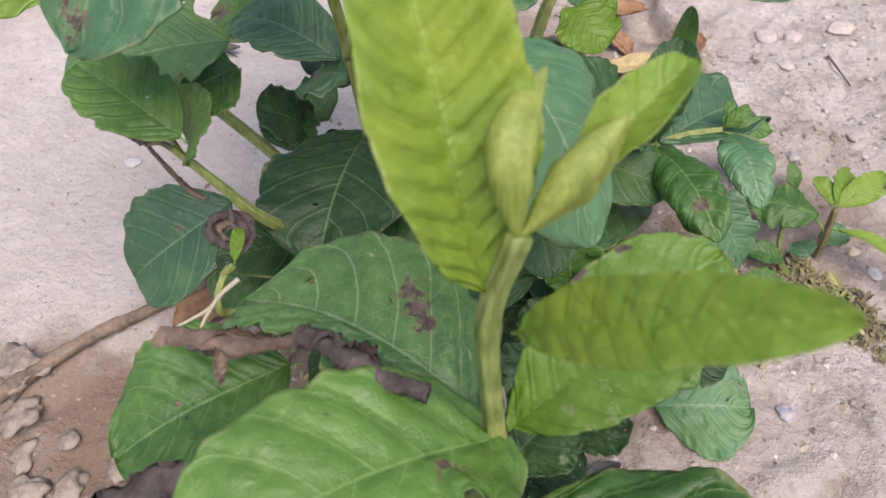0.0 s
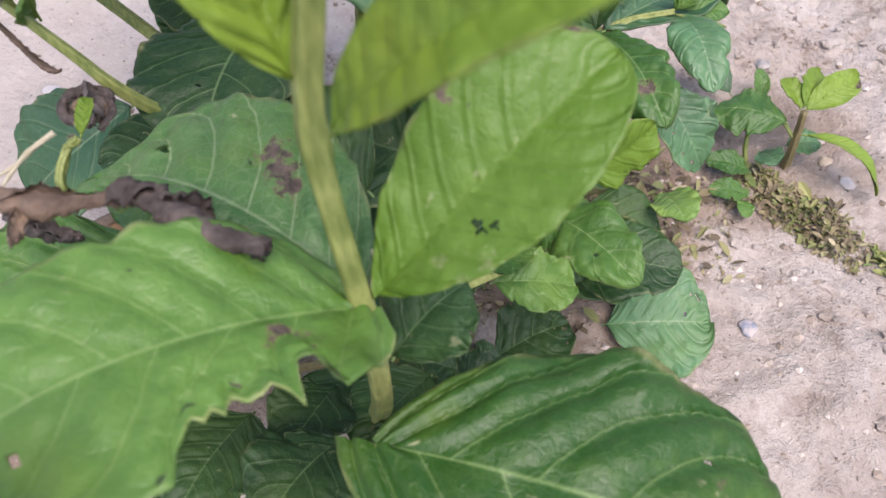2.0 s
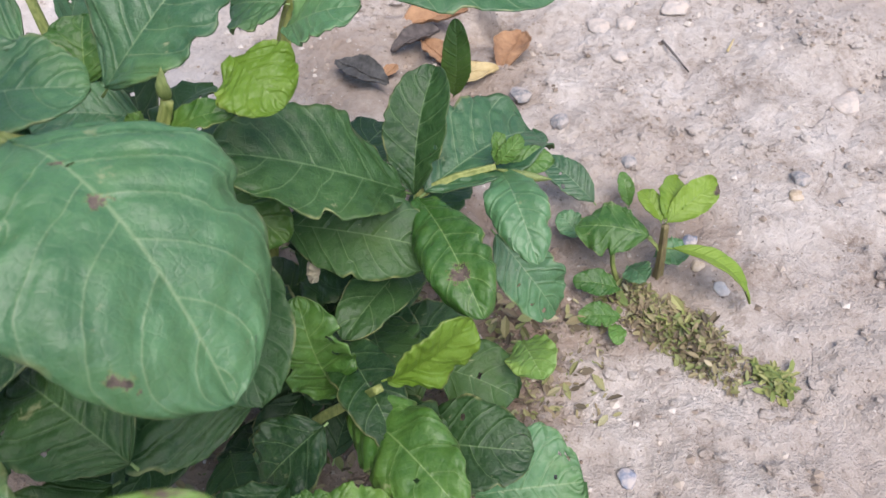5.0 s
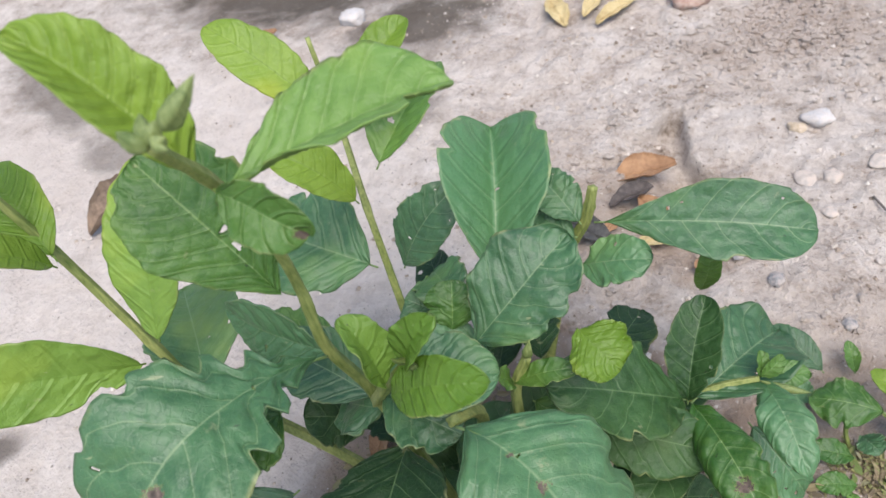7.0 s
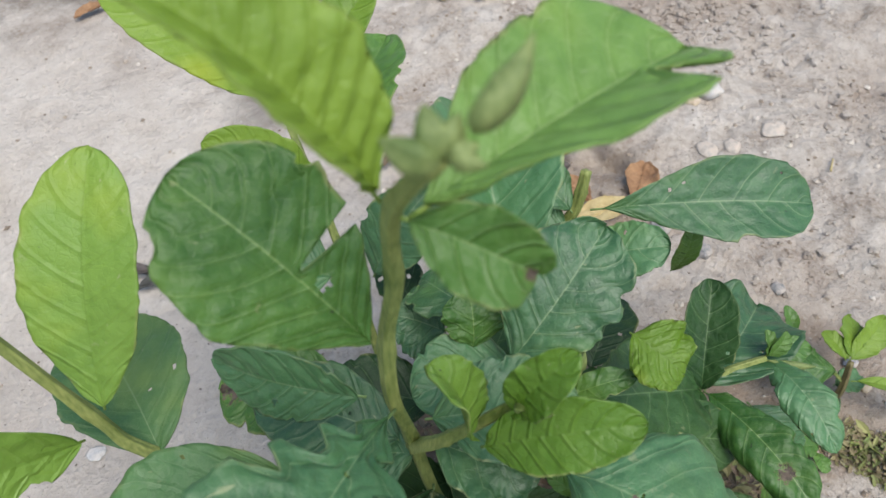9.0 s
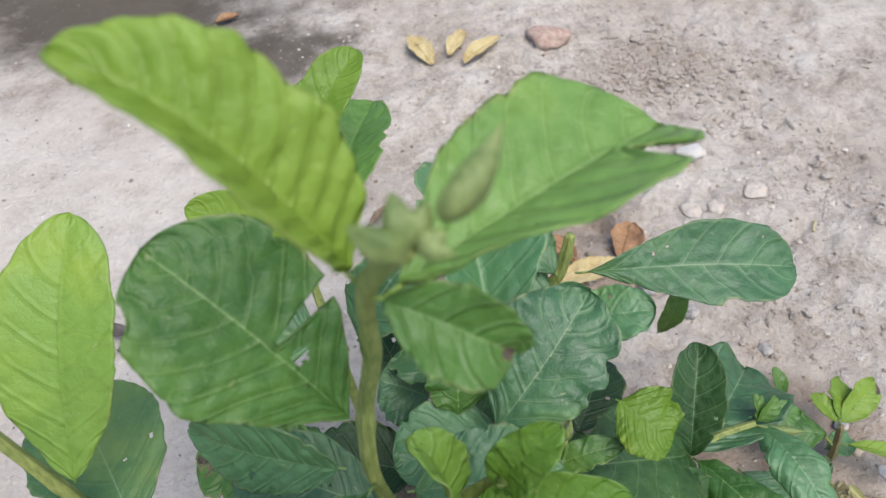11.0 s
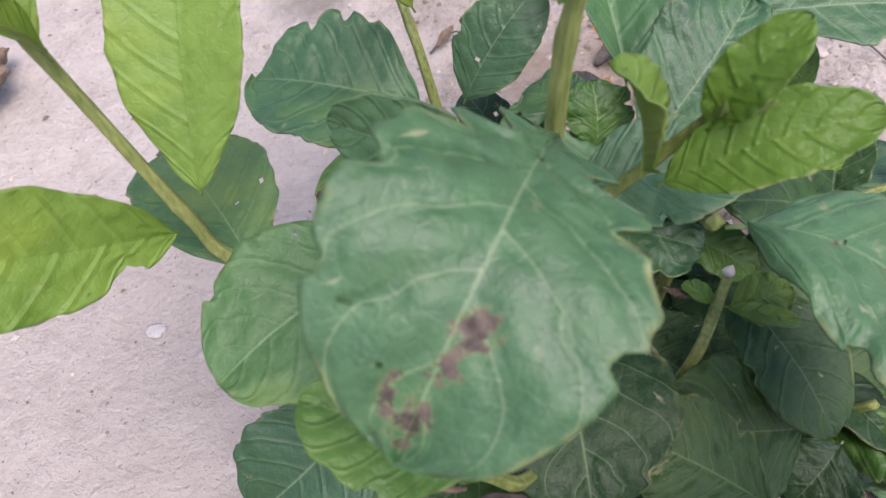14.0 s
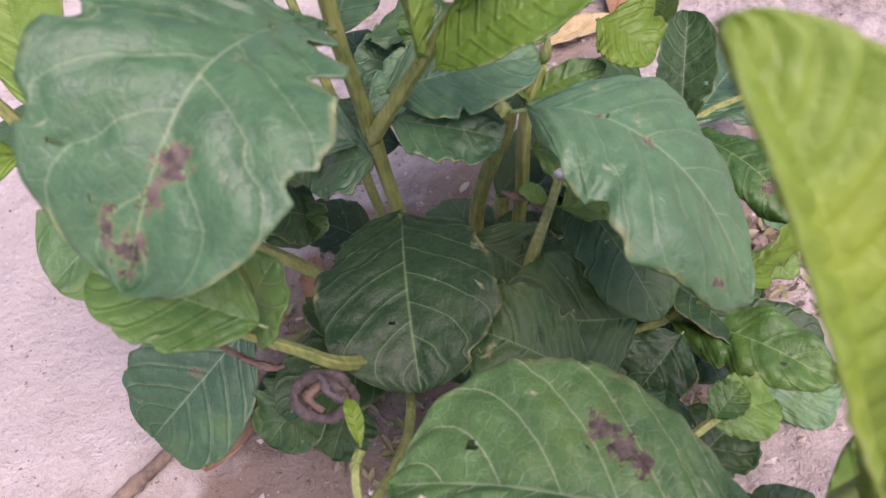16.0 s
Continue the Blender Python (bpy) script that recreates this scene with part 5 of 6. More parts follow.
STONE_PALE = stone_material("pale_stone", (0.42, 0.40, 0.39), (0.66, 0.64, 0.63), 0.8, 0.45)
STONE_DUSTY = stone_material("dusty_stone", (0.32, 0.278, 0.245), (0.50, 0.448, 0.405), 0.95, 0.8)
STONE_GREY = stone_material("grey_stone", (0.13, 0.13, 0.135), (0.30, 0.29, 0.29))
STONE_BLUE = stone_material("bluish_stone", (0.12, 0.14, 0.19), (0.27, 0.29, 0.35), 0.85, 0.7)
STONE_TAN = stone_material("tan_stone", (0.33, 0.25, 0.16), (0.55, 0.44, 0.31))
BRICK_RED = stone_material("brick_red", (0.26, 0.15, 0.115), (0.40, 0.26, 0.21), 0.9)
CLOD = stone_material("soil_clod", (0.13, 0.10, 0.078), (0.27, 0.215, 0.17), 0.95, 0.3)


def stone(name, x, y, size, mat, label, category, flat=0.6, rough=0.22, sink=0.30, group="pebbles on the soil", seed=0, long=1.25, turn=0.0):
    bm = bmesh.new()
    bmesh.ops.create_icosphere(bm, subdivisions=3 if mat not in (STONE_GREY,) else 2, radius=0.5)
    off = Vector((seed * 3.7 + x * 90, seed * 1.3, y * 70))
    ca, sa = math.cos(turn), math.sin(turn)
    for v in bm.verts:
        p = v.co.copy()
        r = 1 + rough * noise.noise(p * 2.2 + off) + rough * 0.5 * noise.noise(p * 5 + off) + rough * 0.3 * noise.noise(p * 11 + off)
        p = p * r
        p = Vector((p.x * long, p.y, p.z * flat)) * size
        v.co = Vector((ca * p.x - sa * p.y, sa * p.x + ca * p.y, p.z))
    me = bpy.data.meshes.new(name)
    for f in bm.faces:
        f.smooth = mat != STONE_GREY
    bm.to_mesh(me)
    bm.free()
    me.materials.append(mat)
    ob = new(name, me)
    ob.location = (x, y, ground_height(x, y) + size * flat * (0.5 - sink))
    return tagged(ob, label, category, group)


for k, (x, y, size, mat, flat, label) in enumerate((
        (0.235, 0.346, 0.0170, STONE_PALE, 0.6, "smooth pale grey pebble lying on dry soil"),
        (0.232, 0.288, 0.0120, STONE_DUSTY, 0.4, "pale pebble half sunk in dry soil"),
        (0.216, 0.290, 0.0150, STONE_DUSTY, 0.22, "pale pebble half sunk in dry soil"),
        (0.265, 0.296, 0.0150, STONE_DUSTY, 0.22, "dusty white pebble sunk in dry soil"),
        (0.180, 0.199, 0.0100, STONE_GREY, 0.8, "grey angular pebble on dry soil"),
        (0.297, 0.143, 0.0085, STONE_GREY, 0.7, "small dark grey pebble on dry soil"),
        (0.292, 0.133, 0.0070, STONE_TAN, 0.4, "small tan pebble on dry soil"),
        (0.213, 0.163, 0.0080, STONE_GREY, 0.6, "small dark grey pebble on dry soil"),
        (0.223, 0.253, 0.0090, STONE_DUSTY, 0.45, "small dusty pebble on dry soil"),
        (0.235, 0.111, 0.0068, STONE_BLUE, 0.7, "small blue-grey pebble on dry soil"),
        (0.243, 0.081, 0.0070, STONE_PALE, 0.4, "small white pebble on dry soil"),
        (0.219, 0.338, 0.0110, STONE_TAN, 0.5, "small tan pebble on dry soil"),
        (0.235, 0.095, 0.0060, STONE_TAN, 0.6, "small tan pebble on dry soil"),
        (0.184, -0.007, 0.0075, STONE_BLUE, 0.35, "small flat blue-grey stone chip on soil"),
        (0.160, 0.222, 0.0120, STONE_GREY, 0.6, "grey pebble beside dry fallen leaves"),
        (0.345, 0.205, 0.0160, STONE_DUSTY, 0.4, "dusty white pebble sunk in dry soil"),
        (0.335, 0.128, 0.0120, STONE_DUSTY, 0.3, "dusty white pebble sunk in dry soil"))):
    stone("pebble", x, y, size, mat, label, "pebble", flat, seed=k, turn=k * 1.1, sink=0.26 if flat > 0.5 else 0.42, rough=0.34)
for k, (x, y, size) in enumerate(((-0.185, -0.030, 0.022), (-0.178, -0.054, 0.018), (-0.140, -0.081, 0.014), (-0.157, -0.086, 0.013), (-0.138, -0.095, 0.011),
                                  (-0.168, -0.071, 0.012), (-0.120, -0.070, 0.009), (-0.196, -0.075, 0.016), (-0.150, -0.060, 0.008), (-0.128, -0.108, 0.010))):
    stone("clod", x, y, size, CLOD, "pale brown lump of soil on broken ground", "soil lump", 0.6, 0.75, 0.32, "soil lumps", seed=40 + k, turn=k * 0.9)
stone("brick_fragment", 0.164, 0.528, 0.032, BRICK_RED, "small broken red brick piece on dry soil", "brick piece", 0.5, 0.35, 0.25, "", seed=70, long=1.3, turn=-0.4)
stone("white_flake", -0.191, 0.115, 0.0085, STONE_PALE, "small flat white flake on dry soil", "flake", 0.15, 0.5, 0.05, "", seed=71)
stone("pale_lump", -0.181, 0.576, 0.024, STONE_PALE, "small whitish lump on dark soil", "stone", 0.7, 0.35, 0.2, "", seed=72)

# loose grit all over the soil
rnd = random.Random(5)
gv, gf = [], []
for k in range(9000):
    x, y = rnd.uniform(-0.42, 0.42), rnd.uniform(-0.14, 0.66)
    if x < -0.1 and rnd.random() < 0.8:
        continue
    s = 0.0005 + 0.0021 * rnd.random() ** 5
    z = ground_height(x, y) + 0.25 * s
    n = len(gv)
    w0 = rnd.uniform(0, 6)
    for j in range(4):
        w = w0 + j * math.pi / 2
        gv.append((x + s * math.cos(w) * rnd.uniform(0.7, 1.3), y + s * math.sin(w) * rnd.uniform(0.7, 1.3), z + s * rnd.uniform(-0.2, 0.2)))
    gv.append((x, y, z + 0.7 * s))
    gv.append((x, y, z - 0.8 * s))
    for j in range(4):
        gf += [(n + j, n + (j + 1) % 4, n + 4), (n + (j + 1) % 4, n + j, n + 5)]
GRIT, nt, b = material("loose_grit")
geo = nt.nodes.new("ShaderNodeNewGeometry")
nt.links.new(ramp(nt, geo.outputs["Random Per Island"], [(0.0, (0.16, 0.12, 0.09)), (0.4, (0.36, 0.29, 0.23)), (1.0, (0.62, 0.56, 0.50))]), b.inputs["Base Color"])
b.inputs["Roughness"].default_value = 0.9
me = bpy.data.meshes.new("grit")
me.from_pydata(gv, [], gf)
me.materials.append(GRIT)
tagged(new("grit", me), "loose grit and crumbs scattered over dry soil", "grit", kind="stuff")


# crumbs and small lumps of soil, in patches
shape = bmesh.new()
bmesh.ops.create_icosphere(shape, subdivisions=2, radius=1.0)
ball = [v.co.copy() for v in shape.verts]
tris = [tuple(v.index for v in f.verts) for f in shape.faces]
shape.free()
cv, cf = [], []
for k in range(6800):
    x, y = rnd.uniform(0.05, 0.44), rnd.uniform(-0.05, 0.48)
    if k >= 5200:  # a crumbly patch
        x, y = 0.237 + 0.05 * rnd.gauss(0, 1), 0.463 + 0.035 * rnd.gauss(0, 1)
    if k < 5200 and noise.noise(Vector((x * 14, y * 14, 2))) < 0.02 + 0.25 * rnd.random() - 0.6 * max(0.0, y - 0.22) - 0.3 * max(0.0, x - 0.3):
        continue
    s = 0.0006 + 0.0034 * rnd.random() ** 4
    off = Vector((k * 1.7, 0, 0))
    n = len(cv)
    sx, sy, sz = rnd.uniform(0.8, 1.5), rnd.uniform(0.7, 1.1), rnd.uniform(0.5, 0.8)
    z = ground_height(x, y) + 0.15 * s
    for p in ball:
        r = s * (1 + 0.55 * noise.noise(p * 1.6 + off))
        cv.append((x + p.x * r * sx, y + p.y * r * sy, z + p.z * r * sz))
    cf += [tuple(n + i for i in t) for t in tris]
me = bpy.data.meshes.new("soil_crumbs")
me.from_pydata(cv, [], cf)
me.materials.append(SOIL)
tagged(new("soil_crumbs", me), "crumbs and small lumps of dry soil", "soil crumbs", kind="stuff")


def dry_leaf(x, y, length, yaw, mat, label, curl=1.2, roll=0.9, width=0.5, lift=0.004, seed=1, tilt=0.0):
    """A fallen dry leaf, arched along its length and rolled across."""
    ob = thing("dry_leaf", (x, y, ground_height(x, y)), label=label, category="dry leaf", group="fallen leaves")
    off = Vector((seed * 5.1, seed * 2.7, 0))
    bm, grid, nu, nv = bmesh.new(), [], 26, 14
    m = Matrix.Translation((x, y, ground_height(x, y) + lift)) @ Euler((tilt, 0, yaw)).to_matrix().to_4x4()
    rib = []
    for i in range(nu + 1):
        u = i / nu
        w = width * length * 0.5 * max(0.0, math.sin(math.pi * (0.03 + 0.94 * u))) ** 0.75 * (1 + 0.15 * noise.noise(Vector((u * 7, 0, 1)) + off))
        px = (u - 0.5) * length
        pz = length * 0.16 * curl * (1 - (2 * u - 1) ** 2) * 0.5 + (length * 0.10 * curl * max(0, u - 0.7) / 0.3)
        row = []
        for j in range(nv + 1):
            v = 2 * j / nv - 1
            yy = w * math.sin(v * roll) / max(roll, 0.2)
            zz = w * (1 - math.cos(v * roll)) / max(roll, 0.2)
            k = 0.05 * length * noise.noise(Vector((u * 6, v * 2, 2)) + off) + 0.02 * length * noise.noise(Vector((u * 17, v * 6, 5)) + off)
            p = Vector((px, yy, max(0.0, pz + zz + k)))
            row.append((bm.verts.new(m @ p), bm.verts.new(m @ (p - Vector((0, 0, 0.0005))))))
            if j == nv // 2:
                rib.append(m @ (p + Vector((0, 0, 0.0004))))
        grid.append(row)
    for i in range(nu):
        for j in range(nv):
            for s in (0, 1):
                q = [grid[i][j][s], grid[i + 1][j][s], grid[i + 1][j + 1][s], grid[i][j + 1][s]]
                bm.faces.new(q if s == 0 else q[::-1])
        for j in (0, nv):
            bm.faces.new((grid[i][j][0], grid[i][j][1], grid[i + 1][j][1], grid[i + 1][j][0]))
    blade = part("blade", bm, mat, ob)
    rm = bmesh.new()
    tube(rm, rib, 0.0009, 0.0003, 6)
    part("midrib", rm, mat, blade)
    return ob


GREYB = DEAD_GREY
for x, y, ln, yaw, mat, label, curl, roll, w, seed in (
        (0.096, 0.276, 0.034, 0.4, GREYB, "dark grey curled dry leaf on soil", 1.4, 1.3, 0.6, 1),
        (0.064, 0.240, 0.044, -0.7, DEAD_BLACK, "blackened crumpled dead leaf on soil", 0.8, 0.8, 0.5, 2),
        (0.157, 0.262, 0.034, 1.1, DEAD_ORANGE, "orange-brown curled dry leaf on soil", 1.2, 1.0, 0.8, 3),
        (0.122, 0.238, 0.052, 0.25, DEAD_YELLOW, "orange-yellow dry leaf lying on soil", 0.4, 0.6, 0.4, 4),
        (0.110, 0.262, 0.030, 2.2, DEAD_ORANGE, "small orange-brown dry leaf on soil", 1.0, 1.0, 0.6, 5),
        (0.081, 0.249, 0.012, 0.9, DEAD_ORANGE, "small orange scrap of dry leaf", 0.5, 0.5, 0.8, 6),
        (0.137, 0.209, 0.013, 2.0, DEAD_ORANGE, "small orange scrap of dry leaf", 0.5, 0.5, 0.8, 7),
        (0.107, 0.306, 0.048, 0.2, DEAD_ORANGE, "orange-brown curled dry leaf on soil", 1.0, 1.0, 0.6, 9),
        (0.041, 0.536, 0.052, 1.9, DEAD_YELLOW, "yellow fallen leaf lying on soil", 0.6, 0.7, 0.45, 10),
        (0.076, 0.540, 0.042, 1.1, DEAD_YELLOW, "yellow fallen leaf lying on soil", 0.6, 0.8, 0.45, 11),
        (0.097, 0.520, 0.050, 0.7, DEAD_YELLOW, "yellow fallen leaf lying on soil", 0.8, 0.9, 0.4, 12),
        (-0.335, 0.300, 0.075, 0.9, DEAD, "brown crumpled dry leaf on pale soil", 1.6, 1.5, 0.7, 13),
        (-0.330, 0.335, 0.052, 1.3, DEAD, "brown crumpled dry leaf on pale soil", 1.8, 1.4, 0.6, 14),
        (-0.190, 0.238, 0.030, -0.2, GREYB, "dark grey dry leaf shred on pale soil", 0.8, 1.0, 0.4, 15),
        (-0.172, 0.228, 0.028, 0.3, DEAD_BLACK, "blackened dry leaf shred on pale soil", 0.6, 0.8, 0.35, 16),
        (-0.013, 0.313, 0.020, 0.9, DEAD, "small brown dry leaf on soil", 1.4, 1.0, 0.4, 17),
        (-0.105, 0.022, 0.050, 1.0, DEAD_ORANGE, "orange-brown dry leaf lying under the shrub", 0.5, 0.6, 0.6, 18),
        (-0.050, 0.020, 0.040, 0.2, DEAD, "brown dry leaf lying under the shrub", 0.8, 0.8, 0.6, 19),
        (0.057, -0.038, 0.032, 0.4, DEAD_BLACK, "blackened dead leaf shred on soil", 1.0, 1.0, 0.4, 20),
        (0.088, -0.037, 0.020, 1.2, DEAD_BLACK, "blackened dead leaf shred on soil", 1.0, 1.0, 0.5, 21),
        (0.101, -0.047, 0.018, 0.5, DEAD_BLACK, "blackened dead leaf shred on soil", 1.0, 1.0, 0.5, 22),
        (-0.155, 0.655, 0.026, 0.3, DEAD_ORANGE, "small orange fallen leaf on dark soil", 0.8, 0.8, 0.6, 23),
        (-0.280, 0.558, 0.032, 0.6, DEAD_ORANGE, "small orange fallen leaf on dark soil", 0.8, 0.8, 0.5, 24),
        (0.010, 0.075, 0.042, 0.9, DEAD_ORANGE, "orange-brown dry leaf lying under the shrub", 0.5, 0.6, 0.6, 25),
        (-0.038, 0.058, 0.044, 2.3, DEAD, "brown curled dry leaf lying under the shrub", 1.3, 1.2, 0.5, 26),
        (-0.016, 0.030, 0.036, 0.6, DEAD_GREY, "dark crumpled dead leaf lying under the shrub", 1.0, 1.1, 0.5, 27),
        (-0.060, 0.085, 0.030, 1.5, DEAD_ORANGE, "small orange-brown dry leaf under the shrub", 0.9, 0.9, 0.5, 28)):
    dry_leaf(x, y, ln, yaw, mat, label, curl, roll, w, seed=seed)

# a dead stick along the low ridge
bm = bmesh.new()
tube(bm, spline([(-0.215, -0.078, ground_height(-0.215, -0.078) + 0.002), (-0.187, -0.046, 0.003), (-0.160, -0.014, 0.004), (-0.133, 0.010, 0.003), (-0.105, 0.036, 0.001)], 12),
     0.0042, 0.0028, 10, (0.3, 0.62), 0.25)
stick = thing("stick", (-0.187, -0.046, 0.0), label="dry brown stick lying along a ridge of soil", category="stick")
part("shaft", bm, DEAD, stick)
for k, pts in enumerate(([(0.250, 0.262, 0.003), (0.256, 0.250, 0.003), (0.262, 0.238, 0.002)], [(0.288, 0.252, 0.002), (0.294, 0.262, 0.002)],
                         [(-0.205, 0.246, 0.002), (-0.180, 0.236, 0.003), (-0.160, 0.226, 0.002)], [(-0.025, 0.305, 0.002), (-0.010, 0.318, 0.004), (0.002, 0.320, 0.002)])):
    bm = bmesh.new()
    pts = [(x, y, z + ground_height(x, y)) for x, y, z in pts]
    tube(bm, spline(pts, 6), 0.0009, 0.0005, 6, (), 0.3)
    tw = thing("twig", pts[0], label="tiny dry twig on the soil", category="twig", group="twigs")
    part("shaft", bm, DEAD_GREY if k != 1 else DEAD_YELLOW, tw)

# ---- the small seedling ----
seedling = thing("seedling", (0.215, 0.091, ground_height(0.215, 0.091)), label="small yellowish green seedling with a drooping bitten leaf", category="plant")
stem(seedling, [(0.2155, 0.091, -0.003), (0.2145, 0.091, 0.012), (0.2140, 0.096, 0.031)], 0.0022, 0.0014, BARK)
stem(seedling, [(0.2145, 0.092, 0.016), (0.205, 0.098, 0.024), (0.196, 0.099, 0.022)], 0.0010, 0.0007)
stem(seedling, [(0.196, 0.088, -0.002), (0.192, 0.090, 0.012), (0.193, 0.097, 0.020)], 0.0012, 0.0008)
leaf(seedling, (0.209, 0.095, 0.024), (0.176, 0.104, 0.024), 0.026, (0.05, -0.3, 1), tone="mid", bow=0.12, cup=-0.3, wave=0.12, blunt=0.6)
leaf(seedling, (0.214, 0.097, 0.030), (0.240, 0.115, 0.038), 0.015, (-0.1, -0.6, 0.8), tone="young", bow=0.05, cup=0.3, dead=((0.9, 0.8, 0.003),))
leaf(seedling, (0.214, 0.098, 0.031), (0.224, 0.120, 0.036), 0.014, (0.1, -0.5, 0.8), tone="young", bow=0.1, wave=0.12)
leaf(seedling, (0.213, 0.098, 0.030), (0.205, 0.113, 0.036), 0.010, (0.2, -0.5, 0.8), tone="young", bow=0.1, cup=0.4)
leaf(seedling, (0.215, 0.090, 0.022), (0.252, 0.068, 0.008), 0.012, (0.4, 0.1, 0.9), tone="young", bow=0.16, cup=0.3, bites=((0.8, 1, 0.5, 0.06), (0.9, -1, 0.4, 0.05)), dead=((0.85, 0.6, 0.003),))
leaf(seedling, (0.189, 0.124, 0.014), (0.165, 0.149, 0.024), 0.017, (0.2, -0.5, 0.8), tone="old", bow=0.05, quilt=0.04)
leaf(seedling, (0.207, 0.128, 0.006), (0.204, 0.142, 0.018), 0.008, (0.1, -0.7, 0.6), tone="mid", cup=0.3)
leaf(seedling, (0.196, 0.080, 0.004), (0.173, 0.082, 0.010), 0.013, (0, -0.2, 1), tone="mid", bow=0.1)
leaf(seedling, (0.193, 0.065, 0.004), (0.173, 0.063, 0.009), 0.012, (0, -0.2, 1), tone="mid", bow=0.1)
leaf(seedling, (0.190, 0.062, 0.004), (0.189, 0.050, 0.006), 0.008, (0, -0.2, 1), tone="mid", bow=0.1)
leaf(seedling, (0.200, 0.090, 0.008), (0.205, 0.078, 0.014), 0.014, (0, -0.5, 0.8), tone="old", bow=0.1)
leaf(seedling, (0.212, 0.094, 0.010), (0.228, 0.096, 0.012), 0.014, (0, -0.3, 1), tone="old", bow=0.1)
leaf(seedling, (0.180, 0.110, 0.006), (0.170, 0.120, 0.014), 0.014, (0, -0.3, 1), tone="old", bow=0.1)


def weed_mat(name, label, spots, count, spread, seed, mat=None, least=0.0012, most=0.0075):
    """A low heap of tiny half-dry leaflets along a line of points."""
    r = random.Random(seed)
    verts, faces = [], []
    line = spline(spots, 12)
    for k in range(count):
        q = line[r.randrange(len(line))]
        rad = spread * r.random() ** 0.6
        w = r.uniform(0, 6.283)
        x, y = q.x + rad * math.cos(w), q.y + rad * math.sin(w)
        z = ground_height(x, y) + 0.006 * (1 - rad / spread) * r.random() + 0.0004
        s = least + most * r.random() ** 3.5
        yaw, pitch = r.uniform(0, 6.283), r.uniform(-0.3, 0.7)
        m = Matrix.Translation((x, y, z)) @ Euler((r.uniform(-0.7, 0.7), -pitch, yaw)).to_matrix().to_4x4()
        n = len(verts)
        for px, py, pz in ((0, 0, 0), (0.35, 0.24, 0.05), (0.35, 0, -0.04), (0.35, -0.24, 0.05), (0.75, 0.22, 0.02), (0.75, 0, -0.05), (0.75, -0.22, 0.02), (1, 0, -0.1)):
            verts.append(m @ Vector((px * s * 1.3, py * s, pz * s)))
        faces += [(n, n + 2, n + 1), (n, n + 3, n + 2), (n + 1, n + 2, n + 5, n + 4), (n + 2, n + 3, n + 6, n + 5), (n + 4, n + 5, n + 7), (n + 5, n + 6, n + 7)]
    me = bpy.data.meshes.new(name)
    me.from_pydata([tuple(v) for v in verts], [], faces)
    me.materials.append(mat or WEED)
    return tagged(new(name, me), label, "weed", kind="stuff")


WEED, nt, b = material("half_dry_weed")
geo = nt.nodes.new("ShaderNodeNewGeometry")
nt.links.new(ramp(nt, geo.outputs["Random Per Island"], [(0.0, (0.07, 0.055, 0.035)), (0.35, (0.22, 0.17, 0.10)), (0.6, (0.24, 0.22, 0.10)), (0.85, (0.16, 0.19, 0.06)), (1.0, (0.40, 0.34, 0.22))]),
             b.inputs["Base Color"])
b.inputs["Roughness"].default_value = 0.8
weed_mat("weed_mat", "low mat of half-dry yellowish weed on soil", [(0.196, 0.080, 0), (0.208, 0.068, 0), (0.222, 0.056, 0), (0.234, 0.040, 0)], 3200, 0.013, 3, None, 0.0007, 0.0042)
WEED_GREEN, nt, b = material("olive_weed")
geo = nt.nodes.new("ShaderNodeNewGeometry")
nt.links.new(ramp(nt, geo.outputs["Random Per Island"], [(0.0, (0.10, 0.15, 0.04)), (0.4, (0.20, 0.23, 0.06)), (0.75, (0.30, 0.29, 0.11)), (1.0, (0.13, 0.20, 0.06))]), b.inputs["Base Color"])
b.inputs["Roughness"].default_value = 0.7
weed_mat("weed_leaves", "small olive green weed leaves in the mat", [(0.194, 0.084, 0), (0.204, 0.074, 0), (0.214, 0.064, 0), (0.224, 0.054, 0)], 150, 0.012, 13, WEED_GREEN, 0.002, 0.006)
weed_mat("weed_tuft", "small tuft of green weed on a soil lump", [(0.252, 0.036, 0), (0.256, 0.033, 0)], 320, 0.008, 4, WEED_GREEN, 0.0012, 0.005)
weed_mat("leaf_litter", "crumbled leaf litter under the shrub", [(0.02, 0.10, 0), (0.08, 0.09, 0), (0.13, 0.06, 0), (0.15, 0.04, 0), (0.08, 0.0, 0), (0.02, -0.02, 0), (-0.04, 0.02, 0), (-0.05, 0.06, 0), (-0.02, 0.08, 0)], 3000, 0.040, 6)

withered(shrub, (-0.0096, -0.1186, 0.1522), (-0.0139, -0.0221, 0.0012), 0.036, DEAD_GREY, 0.5, seed=11, width=0.75, label="blackened dead leaf")
stem(shrub, [(0.036, -0.076, 0.080), (0.012, -0.104, 0.120), (-0.0096, -0.1186, 0.1522)], 0.0012, 0.0009, BARK)
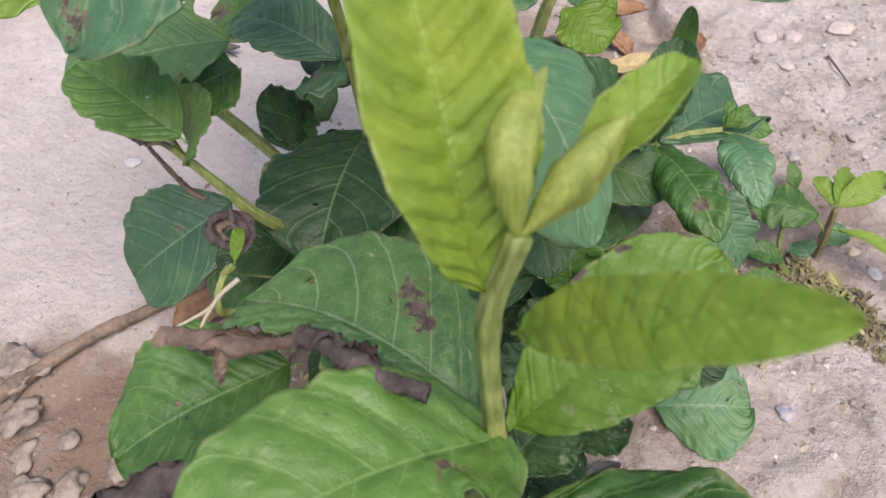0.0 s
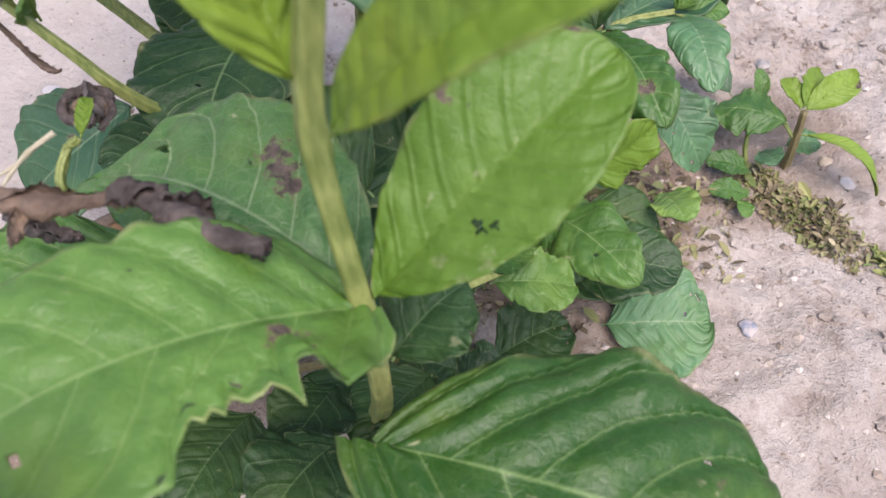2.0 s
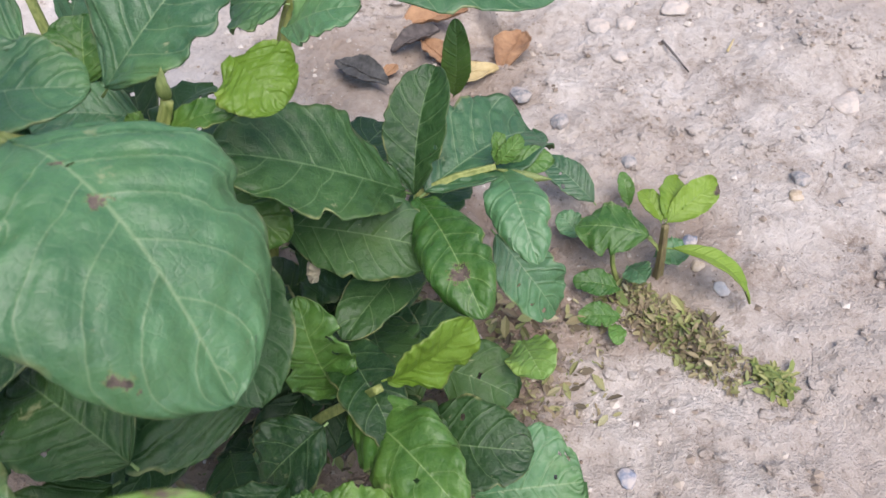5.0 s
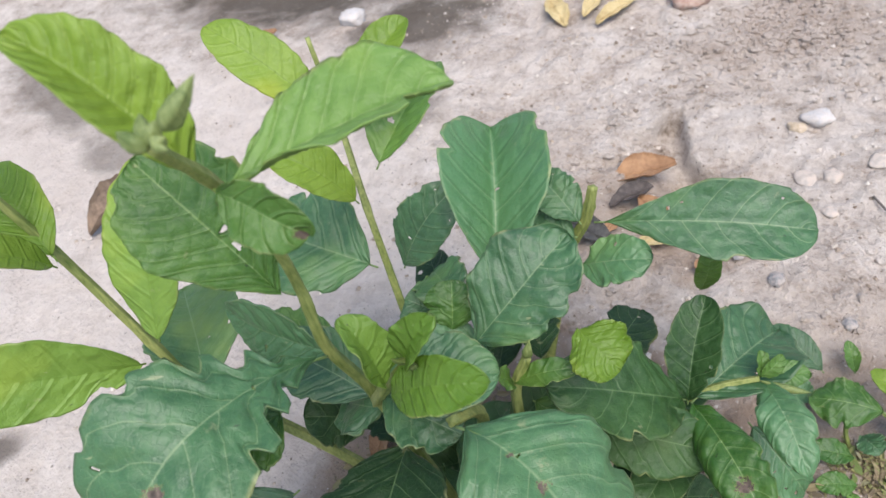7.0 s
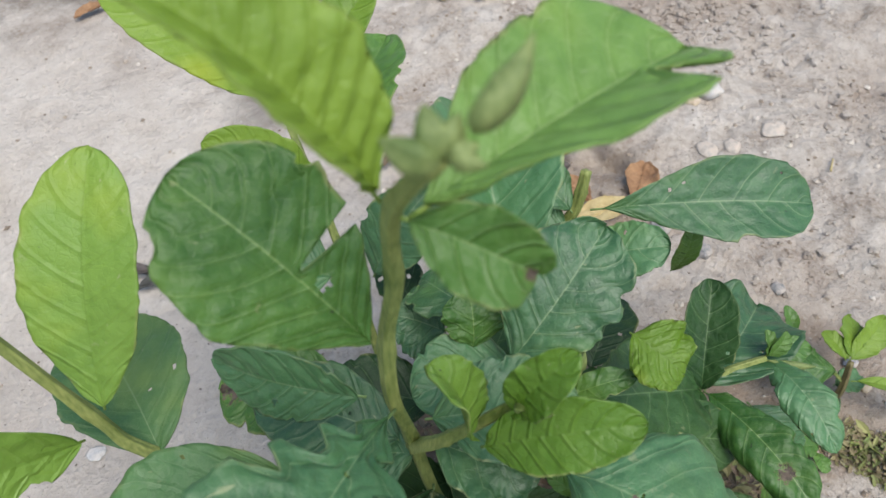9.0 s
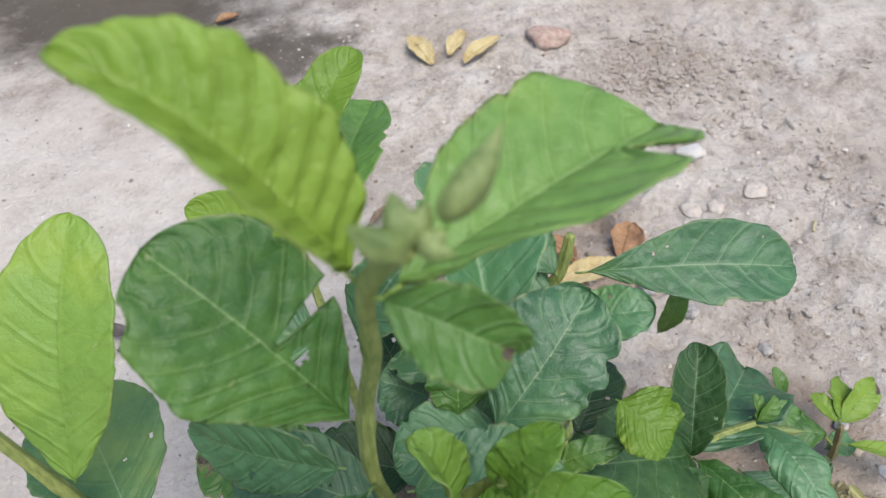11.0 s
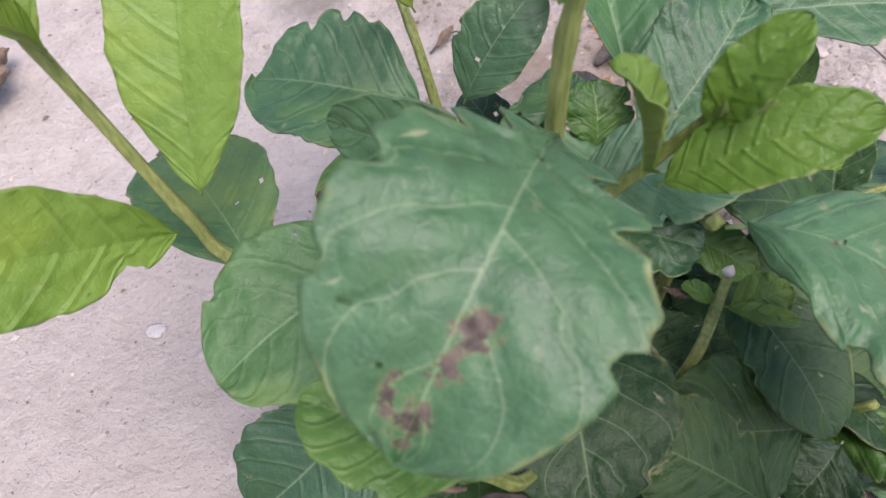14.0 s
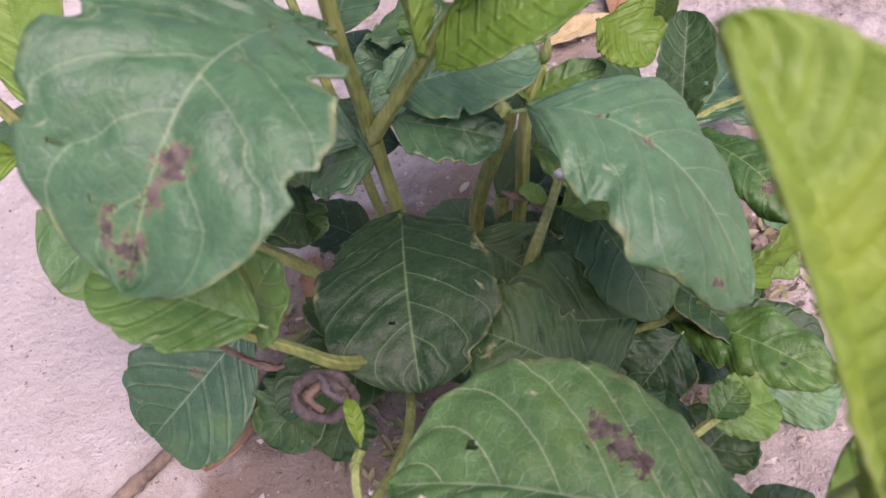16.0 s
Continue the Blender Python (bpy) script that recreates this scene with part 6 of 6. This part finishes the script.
# a broken stalk with a pale end and small leaves under the large ones
stem(shrub, [(0.0281, 0.0142, 0.0525), (0.0321, 0.0042, 0.1125), (0.0464, 0.0234, 0.1300)], 0.0022, 0.0016)
closed_bud(shrub, (0.0464, 0.0234, 0.1300), (0.0483, 0.0261, 0.1328), 0.0022, 0.0, 0.8, STONE_PALE)
leaf(shrub, (0.0420, 0.0183, 0.1246), (0.0340, 0.0256, 0.1267), 0.006, (0, -0.4, 1), tone="mid", cup=0.6)
leaf(shrub, (0.0440, 0.0173, 0.1248), (0.0629, 0.0070, 0.1270), 0.006, (0, -0.4, 1), tone="fresh", cup=0.6)
leaf(shrub, (0.0455, 0.0163, 0.1248), (0.0622, 0.0161, 0.1325), 0.016, (0, -0.6, 0.8), tone="fresh", bow=0.1)
withered(shrub, (0.0354, 0.0218, 0.1246), (-0.0085, 0.0018, -0.0016), 0.009, DEAD, 1.0, seed=31, width=0.5)
tube_bm = bmesh.new()
tube(tube_bm, spline([(0.0564, -0.0918, 0.1615), (0.0575, -0.0953, 0.1592), (0.0570, -0.0988, 0.1571), (0.0581, -0.1024, 0.1550)], 6), 0.0003, 0.0002, 6)
part("stipule", tube_bm, STRAW, shrub, "dry pale thread at a leaf joint")
stem(shrub, [(0.028, -0.075, -0.003), (0.010, -0.115, 0.060), (0.008, -0.150, 0.120), (0.018, -0.163, 0.165)], 0.0018, 0.0010)

# growing tip of the low side shoot
stem(shrub, [(0.1073, 0.0656, 0.0923), (0.1206, 0.0690, 0.0973), (0.1367, 0.0709, 0.1005)], 0.0017, 0.0012)
leaf(shrub, (0.1372, 0.0713, 0.1009), (0.1459, 0.0772, 0.1083), 0.0065, (-0.2000, -0.8000, 0.5000), tone="fresh", cup=0.5, bow=0.15)
leaf(shrub, (0.1368, 0.0714, 0.1009), (0.1376, 0.0790, 0.1093), 0.0060, (0.3000, -0.8000, 0.4000), tone="fresh", cup=0.5, bow=0.15)
closed_bud(shrub, (0.1371, 0.0701, 0.0998), (0.1559, 0.0649, 0.0989), 0.0022, 0.04, 1.0)
withered(shrub, (0.0717, 0.0348, 0.0850), (0.1, -0.2, 1), 0.014, STRAW, 0.9, seed=41, width=0.6, label="pale shrivelled dry leaf")
